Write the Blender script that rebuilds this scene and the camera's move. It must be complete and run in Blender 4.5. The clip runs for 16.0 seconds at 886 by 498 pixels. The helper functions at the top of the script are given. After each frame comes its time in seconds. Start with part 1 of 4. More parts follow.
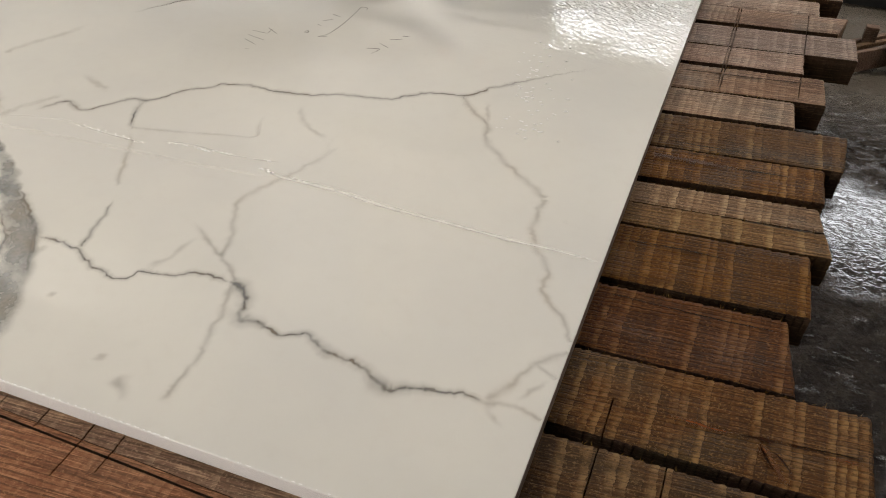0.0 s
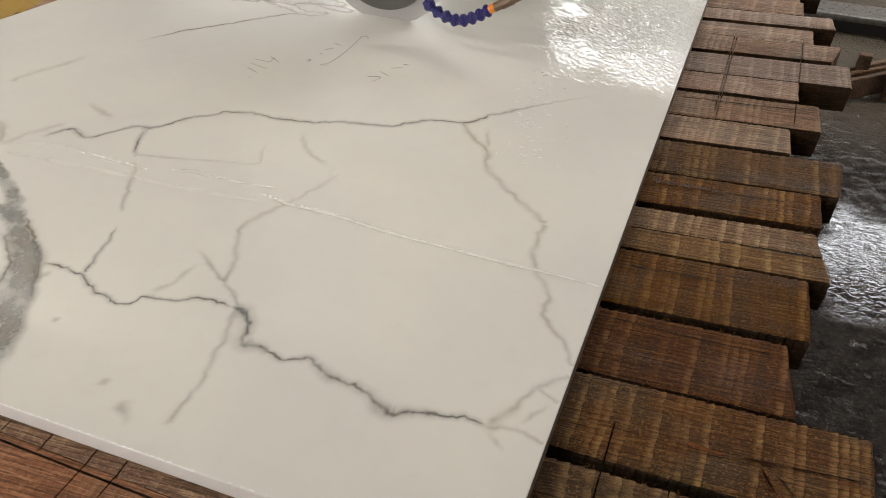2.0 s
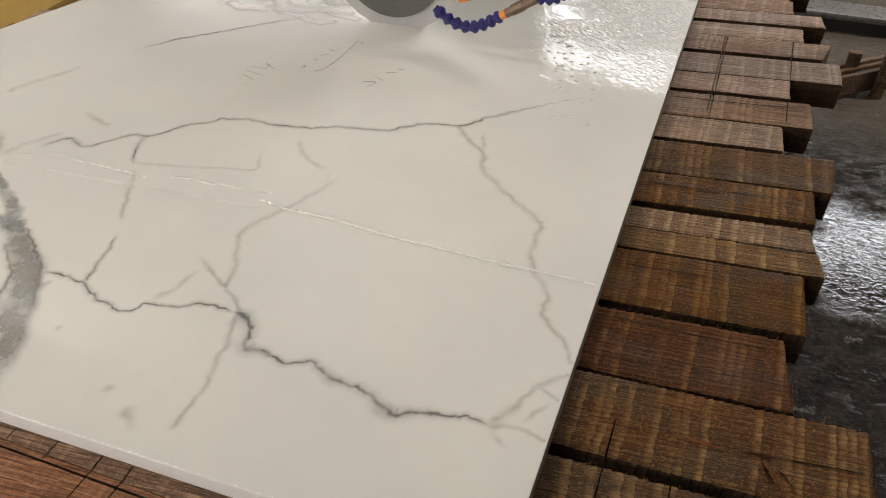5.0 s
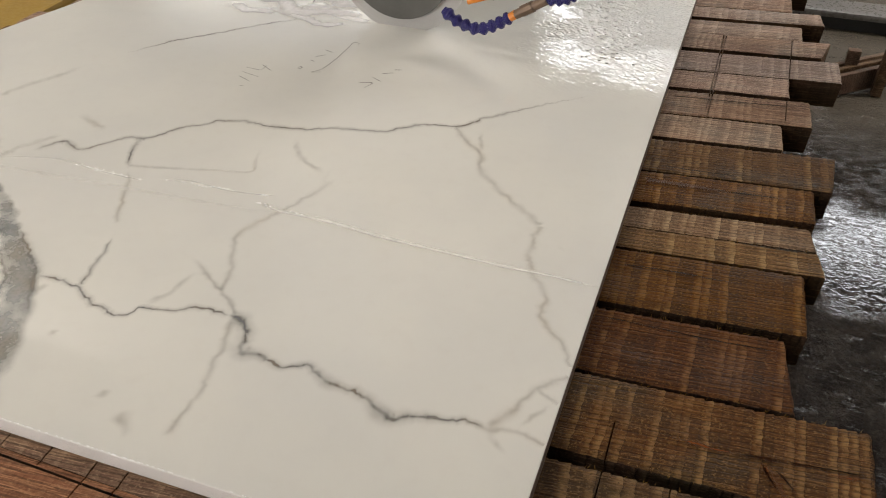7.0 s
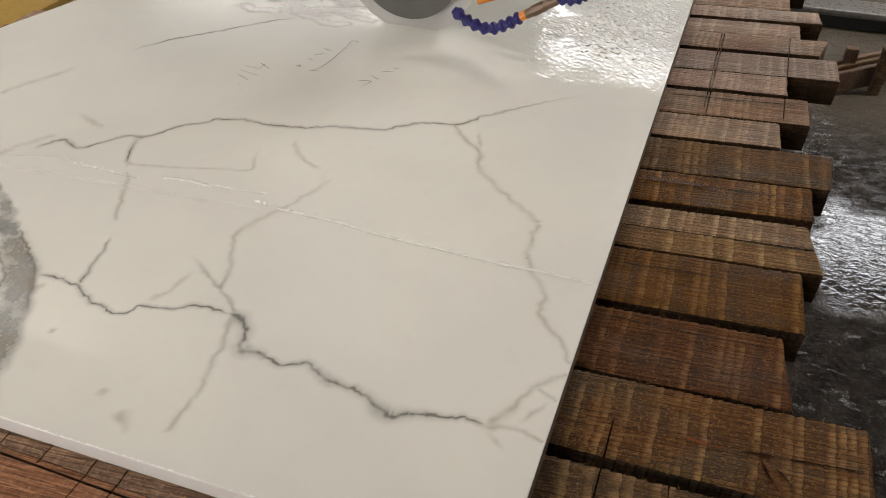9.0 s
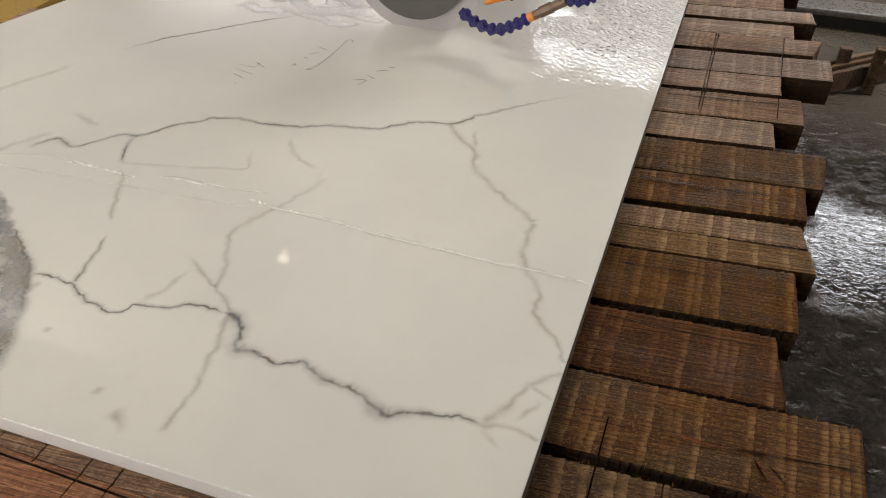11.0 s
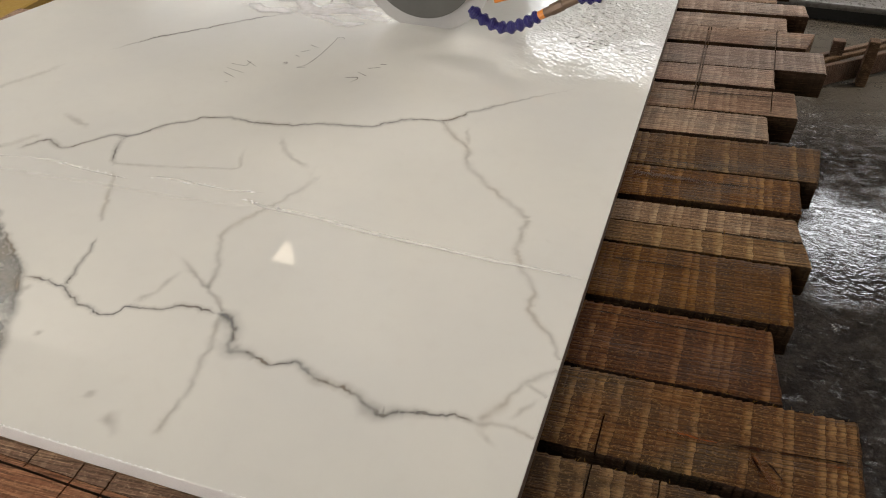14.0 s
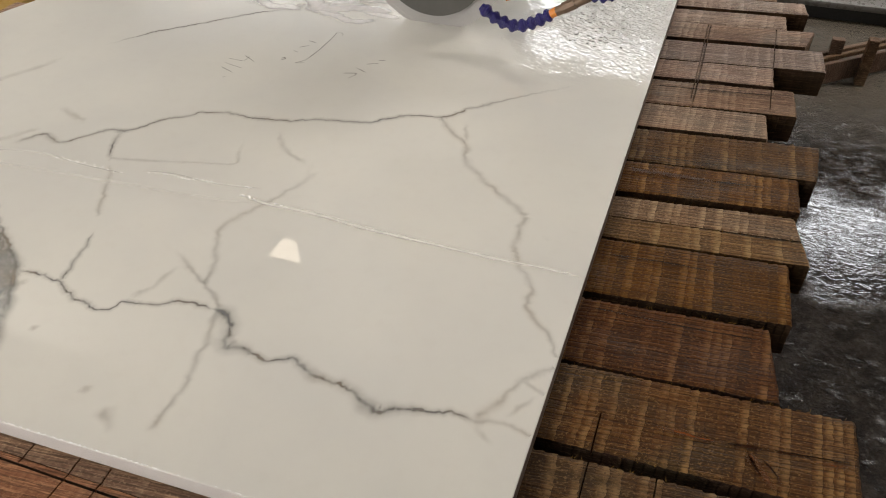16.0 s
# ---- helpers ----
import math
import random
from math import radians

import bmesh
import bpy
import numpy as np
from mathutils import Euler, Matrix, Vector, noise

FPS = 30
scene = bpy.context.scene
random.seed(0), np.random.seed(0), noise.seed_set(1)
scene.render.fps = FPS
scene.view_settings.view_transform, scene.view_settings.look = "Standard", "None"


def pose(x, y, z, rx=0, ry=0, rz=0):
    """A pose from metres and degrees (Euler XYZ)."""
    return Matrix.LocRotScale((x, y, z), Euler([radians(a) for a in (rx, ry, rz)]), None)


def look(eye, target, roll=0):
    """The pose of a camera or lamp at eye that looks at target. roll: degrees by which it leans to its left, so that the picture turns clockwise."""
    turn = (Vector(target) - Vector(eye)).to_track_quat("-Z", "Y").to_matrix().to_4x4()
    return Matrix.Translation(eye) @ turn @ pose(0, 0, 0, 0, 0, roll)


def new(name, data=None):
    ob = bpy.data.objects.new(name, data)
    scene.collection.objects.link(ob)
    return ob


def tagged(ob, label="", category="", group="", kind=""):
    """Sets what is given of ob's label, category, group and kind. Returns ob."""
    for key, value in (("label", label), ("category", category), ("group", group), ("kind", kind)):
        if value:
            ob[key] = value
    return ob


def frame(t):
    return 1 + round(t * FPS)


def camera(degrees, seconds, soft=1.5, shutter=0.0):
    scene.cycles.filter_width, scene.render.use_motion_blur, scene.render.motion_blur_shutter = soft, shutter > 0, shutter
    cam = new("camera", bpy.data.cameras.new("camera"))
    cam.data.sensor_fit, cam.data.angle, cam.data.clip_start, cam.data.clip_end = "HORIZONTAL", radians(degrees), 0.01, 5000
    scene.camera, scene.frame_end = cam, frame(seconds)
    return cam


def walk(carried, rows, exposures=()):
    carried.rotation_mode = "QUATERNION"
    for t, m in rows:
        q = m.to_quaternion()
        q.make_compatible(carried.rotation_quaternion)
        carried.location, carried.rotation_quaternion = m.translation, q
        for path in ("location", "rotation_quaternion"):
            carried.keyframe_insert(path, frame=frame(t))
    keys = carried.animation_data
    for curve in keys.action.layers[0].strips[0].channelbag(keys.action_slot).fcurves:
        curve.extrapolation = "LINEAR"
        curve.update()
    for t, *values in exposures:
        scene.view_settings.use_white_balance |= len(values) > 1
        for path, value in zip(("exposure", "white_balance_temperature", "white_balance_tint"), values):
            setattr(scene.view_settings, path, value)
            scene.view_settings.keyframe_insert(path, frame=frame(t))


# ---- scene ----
# ---- camera ----
cam = camera(57.8, 16.0, soft=1.02)
PATH = [
    (0, (0.096, -0.367, 1.631), (-0.47, 1.033, 0.318), -0.2),
    (0.5, (0.094, -0.381, 1.637), (-0.469, 1.037, 0.343), 0.1),
    (1, (0.093, -0.388, 1.64), (-0.477, 1.042, 0.363), 0.2),
    (1.5, (0.094, -0.382, 1.637), (-0.476, 1.06, 0.373), -0.0),
    (2, (0.095, -0.377, 1.635), (-0.482, 1.064, 0.374), -0.2),
    (2.5, (0.095, -0.377, 1.635), (-0.486, 1.066, 0.378), -0.3),
    (3, (0.094, -0.382, 1.637), (-0.486, 1.062, 0.381), -0.5),
    (3.5, (0.093, -0.389, 1.64), (-0.477, 1.059, 0.384), -0.6),
    (4, (0.093, -0.391, 1.641), (-0.475, 1.06, 0.387), -0.6),
    (6.5, (0.094, -0.38, 1.636), (-0.473, 1.072, 0.383), -1.4),
    (7, (0.094, -0.379, 1.636), (-0.473, 1.072, 0.383), -1.2),
    (7.5, (0.094, -0.382, 1.637), (-0.473, 1.07, 0.383), -1.1),
    (8, (0.094, -0.384, 1.638), (-0.473, 1.071, 0.387), -0.9),
    (8.5, (0.094, -0.383, 1.638), (-0.48, 1.07, 0.389), -1.1),
    (9, (0.094, -0.381, 1.636), (-0.469, 1.07, 0.38), -1.2),
    (11.5, (0.094, -0.383, 1.638), (-0.455, 1.071, 0.379), -0.9),
    (12, (0.095, -0.376, 1.635), (-0.451, 1.075, 0.371), -1.1),
    (12.5, (0.095, -0.377, 1.635), (-0.45, 1.071, 0.368), -1.1),
    (13, (0.095, -0.374, 1.634), (-0.447, 1.075, 0.366), -1.1),
    (13.5, (0.095, -0.375, 1.634), (-0.445, 1.075, 0.367), -1.2),
    (14, (0.095, -0.376, 1.635), (-0.444, 1.076, 0.37), -1.3),
    (14.5, (0.095, -0.372, 1.633), (-0.439, 1.079, 0.364), -1.1),
    (15, (0.095, -0.373, 1.633), (-0.438, 1.075, 0.36), -1.1),
    (15.5, (0.096, -0.372, 1.633), (-0.437, 1.075, 0.359), -1.0),
    (16, (0.095, -0.374, 1.633), (-0.438, 1.075, 0.362), -0.9),
]
walk(cam, [(t, look(eye, target, roll)) for t, eye, target, roll in PATH], [(0.0, -0.28), (16.0, -0.31)])

# ---- light ----
world = bpy.data.worlds.new("sky")
scene.world = world
world.use_nodes = True
wn = world.node_tree
sky = wn.nodes.new("ShaderNodeTexSky")
sky.sky_type, sky.sun_disc = "NISHITA", False
sky.sun_elevation, sky.sun_rotation = radians(35), radians(200)
wn.links.new(sky.outputs[0], wn.nodes["Background"].inputs[0])
wn.nodes["Background"].inputs[1].default_value = 0.1


def area_lamp(name, m, w, h, watts, colour):
    d = bpy.data.lights.new(name, "AREA")
    d.shape, d.size, d.size_y, d.energy, d.color = "RECTANGLE", w, h, watts, colour
    ob = new(name, d)
    ob.matrix_world = m
    return ob


WARM = (1.0, 0.93, 0.85)
COOL = (0.93, 0.96, 1.0)
CEIL = 4.0
FAR = 6.5
# daylight through the far windows; unseen ceiling lamps added to brighten the bench
area_lamp("window_light", look((0.3, FAR - 0.06, 2.93), (0.3, 0, 1.6)), 3.5, 0.58, 60, COOL)
# unseen gate added behind the bench, to light the faces turned towards it
area_lamp("gate_light", look((-2.6, -3.9, 1.6), (-0.8, 1.0, 0.9)), 3.0, 2.6, 98, (1.0, 0.965, 0.94))
FILL_LAMPS = [(-2.2, -1.3, 42), (-3.8, 1.0, 78), (2.5, 3.6, 125)]
for lx, ly, lw in FILL_LAMPS:
    area_lamp("ceiling_lamp_light", look((lx, ly, CEIL - 0.1), (lx, ly, 0)), 1.2, 0.6, lw, WARM)


# ---- materials ----
class Mat:
    """A node material with short ways to add and link nodes."""

    def __init__(self, name, **inputs):
        self.m = bpy.data.materials.new(name)
        self.m.use_nodes = True
        self.t = self.m.node_tree
        self.b = self.t.nodes["Principled BSDF"]
        for k, v in inputs.items():
            self.b.inputs[k.replace("_", " ")].default_value = v

    def node(self, kind, **sets):
        n = self.t.nodes.new("ShaderNode" + kind)
        for k, v in sets.items():
            if k == "operation":
                n.operation = v
            elif k == "blend_type":
                n.blend_type = v
            elif k == "data_type":
                n.data_type = v
            elif k == "interpolation_type":
                n.interpolation_type = v
            elif k == "feature":
                n.feature = v
            else:
                self.put(v, n.inputs[k.replace("_", " ")])
        return n

    def put(self, v, socket):
        if isinstance(v, bpy.types.NodeSocket):
            self.t.links.new(v, socket)
        else:
            socket.default_value = v

    def math(self, op, a, b=0.0, clamp=False):
        n = self.node("Math", operation=op)
        n.use_clamp = clamp
        self.put(a, n.inputs[0])
        self.put(b, n.inputs[1])
        return n.outputs[0]

    def pos(self, scale=(1, 1, 1), coord="Object"):
        tc = self.node("TexCoord")
        mp = self.node("Mapping", Vector=tc.outputs[coord], Scale=scale)
        return mp.outputs[0]

    def noise(self, vec, scale, detail=4.0, rough=0.55, dist=0.0):
        return self.node("TexNoise", Vector=vec, Scale=scale, Detail=detail, Roughness=rough, Distortion=dist).outputs[0]

    def ramp(self, fac, *stops):
        n = self.node("ValToRGB", Fac=fac)
        e = n.color_ramp.elements
        while len(e) < len(stops):
            e.new(0.5)
        for el, (p, c) in zip(e, stops):
            el.position = p
            el.color = (*c, 1) if isinstance(c, tuple) else (c, c, c, 1)
        return n.outputs[0]

    def smooth(self, v, lo, hi, a=0.0, b=1.0):
        n = self.node("MapRange", interpolation_type="SMOOTHSTEP", Value=v, From_Min=lo, From_Max=hi, To_Min=a, To_Max=b)
        return n.outputs[0]

    def mix(self, fac, a, b, mode="MIX"):
        n = self.node("Mix", data_type="RGBA", blend_type=mode)
        self.put(fac, n.inputs[0])
        for v, i in ((a, 6), (b, 7)):
            self.put((*v, 1) if isinstance(v, tuple) else v, n.inputs[i])
        return n.outputs[2]

    def bump(self, height, strength, dist, normal=None):
        n = self.node("Bump", Height=height, Strength=strength, Distance=dist)
        if normal is not None:
            self.put(normal, n.inputs["Normal"])
        return n.outputs[0]

    def set(self, **inputs):
        for k, v in inputs.items():
            self.put(v, self.b.inputs[k.replace("_", " ")])
        return self


def plain(name, colour, rough, metal=0.0, vary=0.25, scale=12.0, bump=0.15):
    """A painted, cast or moulded surface with stains and fine grain."""
    k = Mat(name, Metallic=metal)
    p = k.pos()
    n1, n2 = k.noise(p, scale), k.noise(p, scale * 9, 5)
    dark = tuple(c * (1 - vary) for c in colour)
    c = k.mix(n1, (*dark,), (*colour,))
    k.set(Base_Color=c, Roughness=k.smooth(n2, 0.3, 0.7, rough * 0.8, min(1, rough * 1.2)), Normal=k.bump(n2, bump, 0.002))
    return k.m


def slab_material():
    k = Mat("polished_quartz", Coat_Weight=0.1, Coat_Roughness=0.02)
    p = k.pos()
    s = k.node("SeparateXYZ", Vector=p)
    x, y = s.outputs[0], s.outputs[1]
    cloud, fine = k.noise(p, 3.5, 3), k.noise(p, 40, 4)
    c = k.mix(k.smooth(cloud, 0.3, 0.72), (0.792, 0.787, 0.742), (0.738, 0.737, 0.708))
    c = k.mix(k.smooth(fine, 0.45, 0.8, 0, 0.12), c, (0.66, 0.63, 0.58))
    # running water: strong ripples beside the cut, a calmer film in front of it
    run = k.math("ADD", k.math("MULTIPLY", k.math("ADD", x, 0.36), 0.2), k.math("SUBTRACT", y, 1.03))
    edge = k.math("MULTIPLY", k.math("SUBTRACT", k.noise(p, 13, 5, 0.65), 0.5), 0.4)
    wet = k.math("MULTIPLY", k.smooth(k.math("ADD", run, edge), 0.04, 0.42), k.smooth(k.math("ADD", x, edge), -0.34, -0.2, 0.03, 1.0))
    film = k.math("ADD", k.smooth(y, 0.45, 0.95, 0.0, 0.02), k.math("MULTIPLY", k.smooth(y, 0.9, 1.15, 0.0, 0.05), k.smooth(x, -0.6, -0.3, 0.02, 1.0)))
    turned = k.node("VectorRotate", Vector=p, Angle=0.42).outputs[0]
    rip = k.noise(k.node("Mapping", Vector=turned, Scale=(70, 150, 1)).outputs[0], 1.0, 1.2, 0.45, 0.5)
    swell = k.noise(k.pos((7, 26, 1)), 1.0, 2.0, 0.5, 0.5)
    n = k.bump(rip, k.math("ADD", k.math("MULTIPLY", wet, 1.0), film), 0.0044)
    n = k.bump(swell, k.math("ADD", k.math("MULTIPLY", wet, 0.3), film), 0.005, n)
    k.set(Base_Color=c, Roughness=k.math("ADD", k.smooth(wet, 0.0, 1.0, 0.012, 0.04), k.math("MULTIPLY", k.smooth(y, 0.75, 1.0, 0.0, 0.16), k.smooth(x, -0.4, -0.2, 1.0, 0.0))), Normal=n, Coat_Normal=n)
    return k.m


def vein_material(name, grey, brown, strength, core=0.14, cloud=0.32):
    """A mineral streak, densest along its middle and clouded to nothing at its sides."""
    k = Mat(name, Roughness=0.07, Coat_Weight=0.25, Coat_Roughness=0.03)
    uv = k.node("UVMap").outputs[0]
    s = k.node("SeparateXYZ", Vector=uv)
    p = k.pos()
    wob = k.math("MULTIPLY", k.math("SUBTRACT", k.noise(p, 70, 5), 0.5), 0.14 if core > 1 else 0.6)
    d = k.math("ABSOLUTE", k.math("ADD", k.math("MULTIPLY", k.math("SUBTRACT", s.outputs[1], 0.5), 2.0), wob))
    edge = k.math("SUBTRACT", 1.0, k.math("ABSOLUTE", k.math("MULTIPLY", k.math("SUBTRACT", s.outputs[1], 0.5), 2.0)))
    dark = k.math("MULTIPLY", k.smooth(k.noise(p, 26, 3), 0.33, 0.66, 0.3, 1.0), k.smooth(k.noise(p, 170, 3), 0.3, 0.6, 0.7, 1.0))
    bell = k.math("EXPONENT", k.math("MULTIPLY", k.math("POWER", k.math("DIVIDE", d, core), 2.0), -1.0))
    haze = k.math("EXPONENT", k.math("MULTIPLY", k.math("POWER", k.math("DIVIDE", d, 0.55), 2.0), -1.0))
    a = k.math("ADD", k.math("MULTIPLY", bell, dark), k.math("MULTIPLY", haze, cloud))
    a = k.math("MULTIPLY", k.math("MULTIPLY", a, k.smooth(edge, 0.0, 0.55)), strength, True)
    a = k.math("MULTIPLY", a, k.smooth(s.outputs[0], 0.0, 1.0), True)
    c = k.mix(k.smooth(k.noise(p, 13, 3), 0.44, 0.66), grey, brown)
    k.set(Base_Color=c)
    tr = k.node("BsdfTransparent")
    mx = k.node("MixShader")
    k.put(a, mx.inputs[0])
    k.put(tr.outputs[0], mx.inputs[1])
    k.put(k.b.outputs[0], mx.inputs[2])
    k.put(mx.outputs[0], k.t.nodes["Material Output"].inputs[0])
    return k.m


def wood_material(name, tint, value=1.0, sat=1.1, saw=1.0, grime=0.5):
    """Rough-sawn wet softwood: long growth lines, straight steps of the mill's saw with their light and shade painted
    in, grime.
    """
    k = Mat(name)
    rnd = k.node("ObjectInfo").outputs["Random"]
    tc = k.node("SeparateXYZ", Vector=k.node("TexCoord").outputs["Object"])
    across = k.math("SUBTRACT", tc.outputs[1], k.math("MULTIPLY", tc.outputs[0], 0.09))
    p = k.node("CombineXYZ", X=k.math("ADD", tc.outputs[0], k.math("MULTIPLY", rnd, 31.0)), Y=k.math("ADD", across, k.math("MULTIPLY", rnd, 17.0)), Z=tc.outputs[2]).outputs[0]

    def at(sx, sy, sz):
        return k.node("Mapping", Vector=p, Scale=(sx, sy, sz)).outputs[0]

    # the step of the saw: its count and the place within it
    att = k.node("Attribute")
    att.attribute_name = "tooth"
    run = k.math("ADD", att.outputs["Fac"], k.math("MULTIPLY", k.math("SUBTRACT", k.noise(at(40, 60, 40), 1.0, 3, 0.6), 0.5), 0.7))
    step = k.math("FRACT", run)
    white = k.node("TexWhiteNoise")
    white.noise_dimensions = "2D"
    k.put(k.node("CombineXYZ", X=k.math("FLOOR", run), Y=k.math("MULTIPLY", rnd, 91.0), Z=0.0).outputs[0], white.inputs["Vector"])
    each = white.outputs["Value"]
    # growth lines, wavy along the board
    wv = k.node("TexWave", Vector=at(0.5, 1, 1), Scale=40.0, Distortion=4.5, Detail=2.0, Detail_Scale=0.7, Detail_Roughness=0.55)
    wv.bands_direction, wv.wave_profile = "Y", "SIN"
    rings = wv.outputs["Fac"]
    streak = k.noise(at(1.2, 15, 14), 1.0, 4, 0.6, 0.4)
    patch = k.noise(at(7, 12, 9), 1.0, 4, 0.6)
    blotch = k.noise(at(30, 70, 40), 1.0, 4, 0.62)
    grain = k.noise(at(3.5, 240, 140), 1.0, 3, 0.6)
    fibre = k.noise(at(18, 560, 300), 1.0, 4, 0.65)
    torn = k.noise(at(260, 330, 260), 1.0, 4, 0.65)
    ring = k.math("MULTIPLY", k.smooth(rings, 0.34, 0.03), k.smooth(k.noise(at(3, 22, 20), 1.0, 3), 0.3, 0.5, 0.15, 1.0))
    c = k.ramp(streak, (0.32, (0.060, 0.031, 0.016)), (0.5, (0.098, 0.053, 0.026)), (0.7, (0.146, 0.082, 0.041)))
    c = k.mix(k.smooth(patch, 0.46, 0.68, 0.0, grime), c, (0.052, 0.043, 0.022))
    c = k.mix(k.smooth(blotch, 0.5, 0.72, 0.0, 0.45), c, (0.150, 0.094, 0.046))
    # light caught by the raised ends of the steps, put into the colour
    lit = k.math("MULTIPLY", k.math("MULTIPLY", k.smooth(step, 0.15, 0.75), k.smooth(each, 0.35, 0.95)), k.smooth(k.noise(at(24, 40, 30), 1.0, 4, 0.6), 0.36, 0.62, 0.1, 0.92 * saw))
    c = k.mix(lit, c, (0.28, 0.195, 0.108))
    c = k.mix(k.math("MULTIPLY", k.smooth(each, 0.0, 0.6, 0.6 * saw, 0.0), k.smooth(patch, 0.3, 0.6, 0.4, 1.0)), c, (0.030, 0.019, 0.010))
    # shade at the foot of each step, drawn as a dark line
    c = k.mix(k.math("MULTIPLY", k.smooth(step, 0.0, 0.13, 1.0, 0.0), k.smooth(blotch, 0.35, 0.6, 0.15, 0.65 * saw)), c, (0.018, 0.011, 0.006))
    c = k.mix(k.math("MULTIPLY", ring, 0.5), c, (0.020, 0.012, 0.007))
    c = k.mix(k.smooth(grain, 0.34, 0.52, 0.36, 0.0), c, (0.022, 0.013, 0.007))
    c = k.mix(k.smooth(fibre, 0.52, 0.66, 0.0, 0.55), c, (0.24, 0.150, 0.078))
    c = k.mix(k.smooth(fibre, 0.33, 0.45, 0.3, 0.0), c, (0.018, 0.011, 0.006))
    c = k.mix(k.smooth(torn, 0.53, 0.68, 0.0, 0.2 + 0.4 * saw), c, (0.25, 0.170, 0.090))
    c = k.mix(k.smooth(torn, 0.32, 0.45, 0.2 + 0.4 * saw, 0.0), c, (0.026, 0.015, 0.008))
    c = k.mix(0.35, c, tint, "MULTIPLY")
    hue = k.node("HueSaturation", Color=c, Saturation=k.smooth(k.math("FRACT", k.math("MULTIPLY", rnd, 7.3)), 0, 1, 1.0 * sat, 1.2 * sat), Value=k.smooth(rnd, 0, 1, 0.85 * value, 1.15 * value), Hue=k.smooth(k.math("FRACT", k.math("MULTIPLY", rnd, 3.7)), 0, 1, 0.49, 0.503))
    n = k.bump(k.math("SUBTRACT", k.math("MULTIPLY", blotch, 0.8), k.math("MULTIPLY", ring, 0.5)), 0.6, 0.0016)
    n = k.bump(grain, 0.6, 0.0016, n)
    n = k.bump(k.math("ADD", fibre, torn), 0.5, 0.0012, n)
    k.set(Base_Color=hue.outputs[0], Roughness=k.smooth(patch, 0.4, 0.7, 0.75, 0.5), Specular_IOR_Level=0.16, Normal=n)
    return k.m


def floor_material():
    k = Mat("wet_concrete")
    p = k.pos()
    s = k.node("SeparateXYZ", Vector=p)
    big, mid, fine = k.noise(p, 1.6, 4), k.noise(p, 14, 5, 0.65), k.noise(p, 55, 5, 0.7)
    c = k.mix(k.smooth(mid, 0.35, 0.65), (0.010, 0.0075, 0.006), (0.034, 0.026, 0.021))
    c = k.mix(k.smooth(fine, 0.5, 0.7, 0, 0.7), c, (0.055, 0.048, 0.042))
    # haze over the far floor, mixed into its colour
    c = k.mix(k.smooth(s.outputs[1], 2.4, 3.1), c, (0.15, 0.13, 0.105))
    # the puddle beside the bench, with an uneven shore
    dx = k.math("MULTIPLY", k.math("SUBTRACT", s.outputs[0], 0.72), 1.3)
    dy = k.math("MULTIPLY", k.math("SUBTRACT", s.outputs[1], 1.93), 1.4)
    r = k.math("SQRT", k.math("ADD", k.math("MULTIPLY", dx, dx), k.math("MULTIPLY", dy, dy)))
    r = k.math("ADD", r, k.math("MULTIPLY", k.math("SUBTRACT", k.noise(p, 5, 4), 0.5), 0.9))
    pool = k.smooth(r, 0.3, 0.6, 1.0, 0.0)
    # shallow water lies in the hollows of the slab, grit stands out of it
    hollow = k.smooth(k.math("ADD", k.noise(k.pos((15, 26, 1)), 1.0, 5, 0.6), k.math("MULTIPLY", k.smooth(s.outputs[1], 1.9, 2.3), k.smooth(s.outputs[1], 2.6, 2.9, 0.08, 0.0))), 0.54, 0.64)
    film = k.math("MAXIMUM", pool, hollow)
    ripple = k.noise(k.pos((24, 40, 1)), 1.0, 2.0, 0.5, 1.4)
    pebble = k.noise(p, 100, 4, 0.6)
    n = k.bump(pebble, k.smooth(pool, 0, 1, k.smooth(hollow, 0, 1, 1.0, 0.5), 0.02), 0.011)
    n = k.bump(ripple, k.smooth(pool, 0, 1, 0.7, 0.16), 0.010, n)
    k.set(Base_Color=c, Roughness=k.smooth(film, 0, 1, 0.1, 0.02), Normal=n, Specular_IOR_Level=k.smooth(film, 0, 1, 0.2, 0.6))
    return k.m


def sheer(name, colour, alpha, rough=0.1, relief=0.6, least=0.5):
    """Thrown water: pale and see-through, broken up along its length."""
    k = Mat(name, Roughness=rough, Base_Color=(*colour, 1), IOR=1.33)
    s = k.node("SeparateXYZ", Vector=k.node("UVMap").outputs[0])
    edge = k.math("SUBTRACT", 1.0, k.math("ABSOLUTE", k.math("MULTIPLY", k.math("SUBTRACT", s.outputs[1], 0.5), 2.0)))
    n = k.noise(k.pos((60, 60, 60)), 1.0, 4, 0.6, 1.0)
    a = k.math("MULTIPLY", k.math("MULTIPLY", k.smooth(edge, 0, 0.8), k.smooth(n, 0.35, 0.65, least, 1.0)), alpha, True)
    a = k.math("MULTIPLY", a, k.smooth(s.outputs[0], 0, 1), True)
    k.set(Normal=k.bump(n, relief, 0.006), Alpha=a)
    return k.m


def glow(name, colour, power):
    k = Mat(name, Roughness=0.5, Base_Color=(0.9, 0.9, 0.9, 1), Emission_Color=(*colour, 1), Emission_Strength=power)
    return k.m


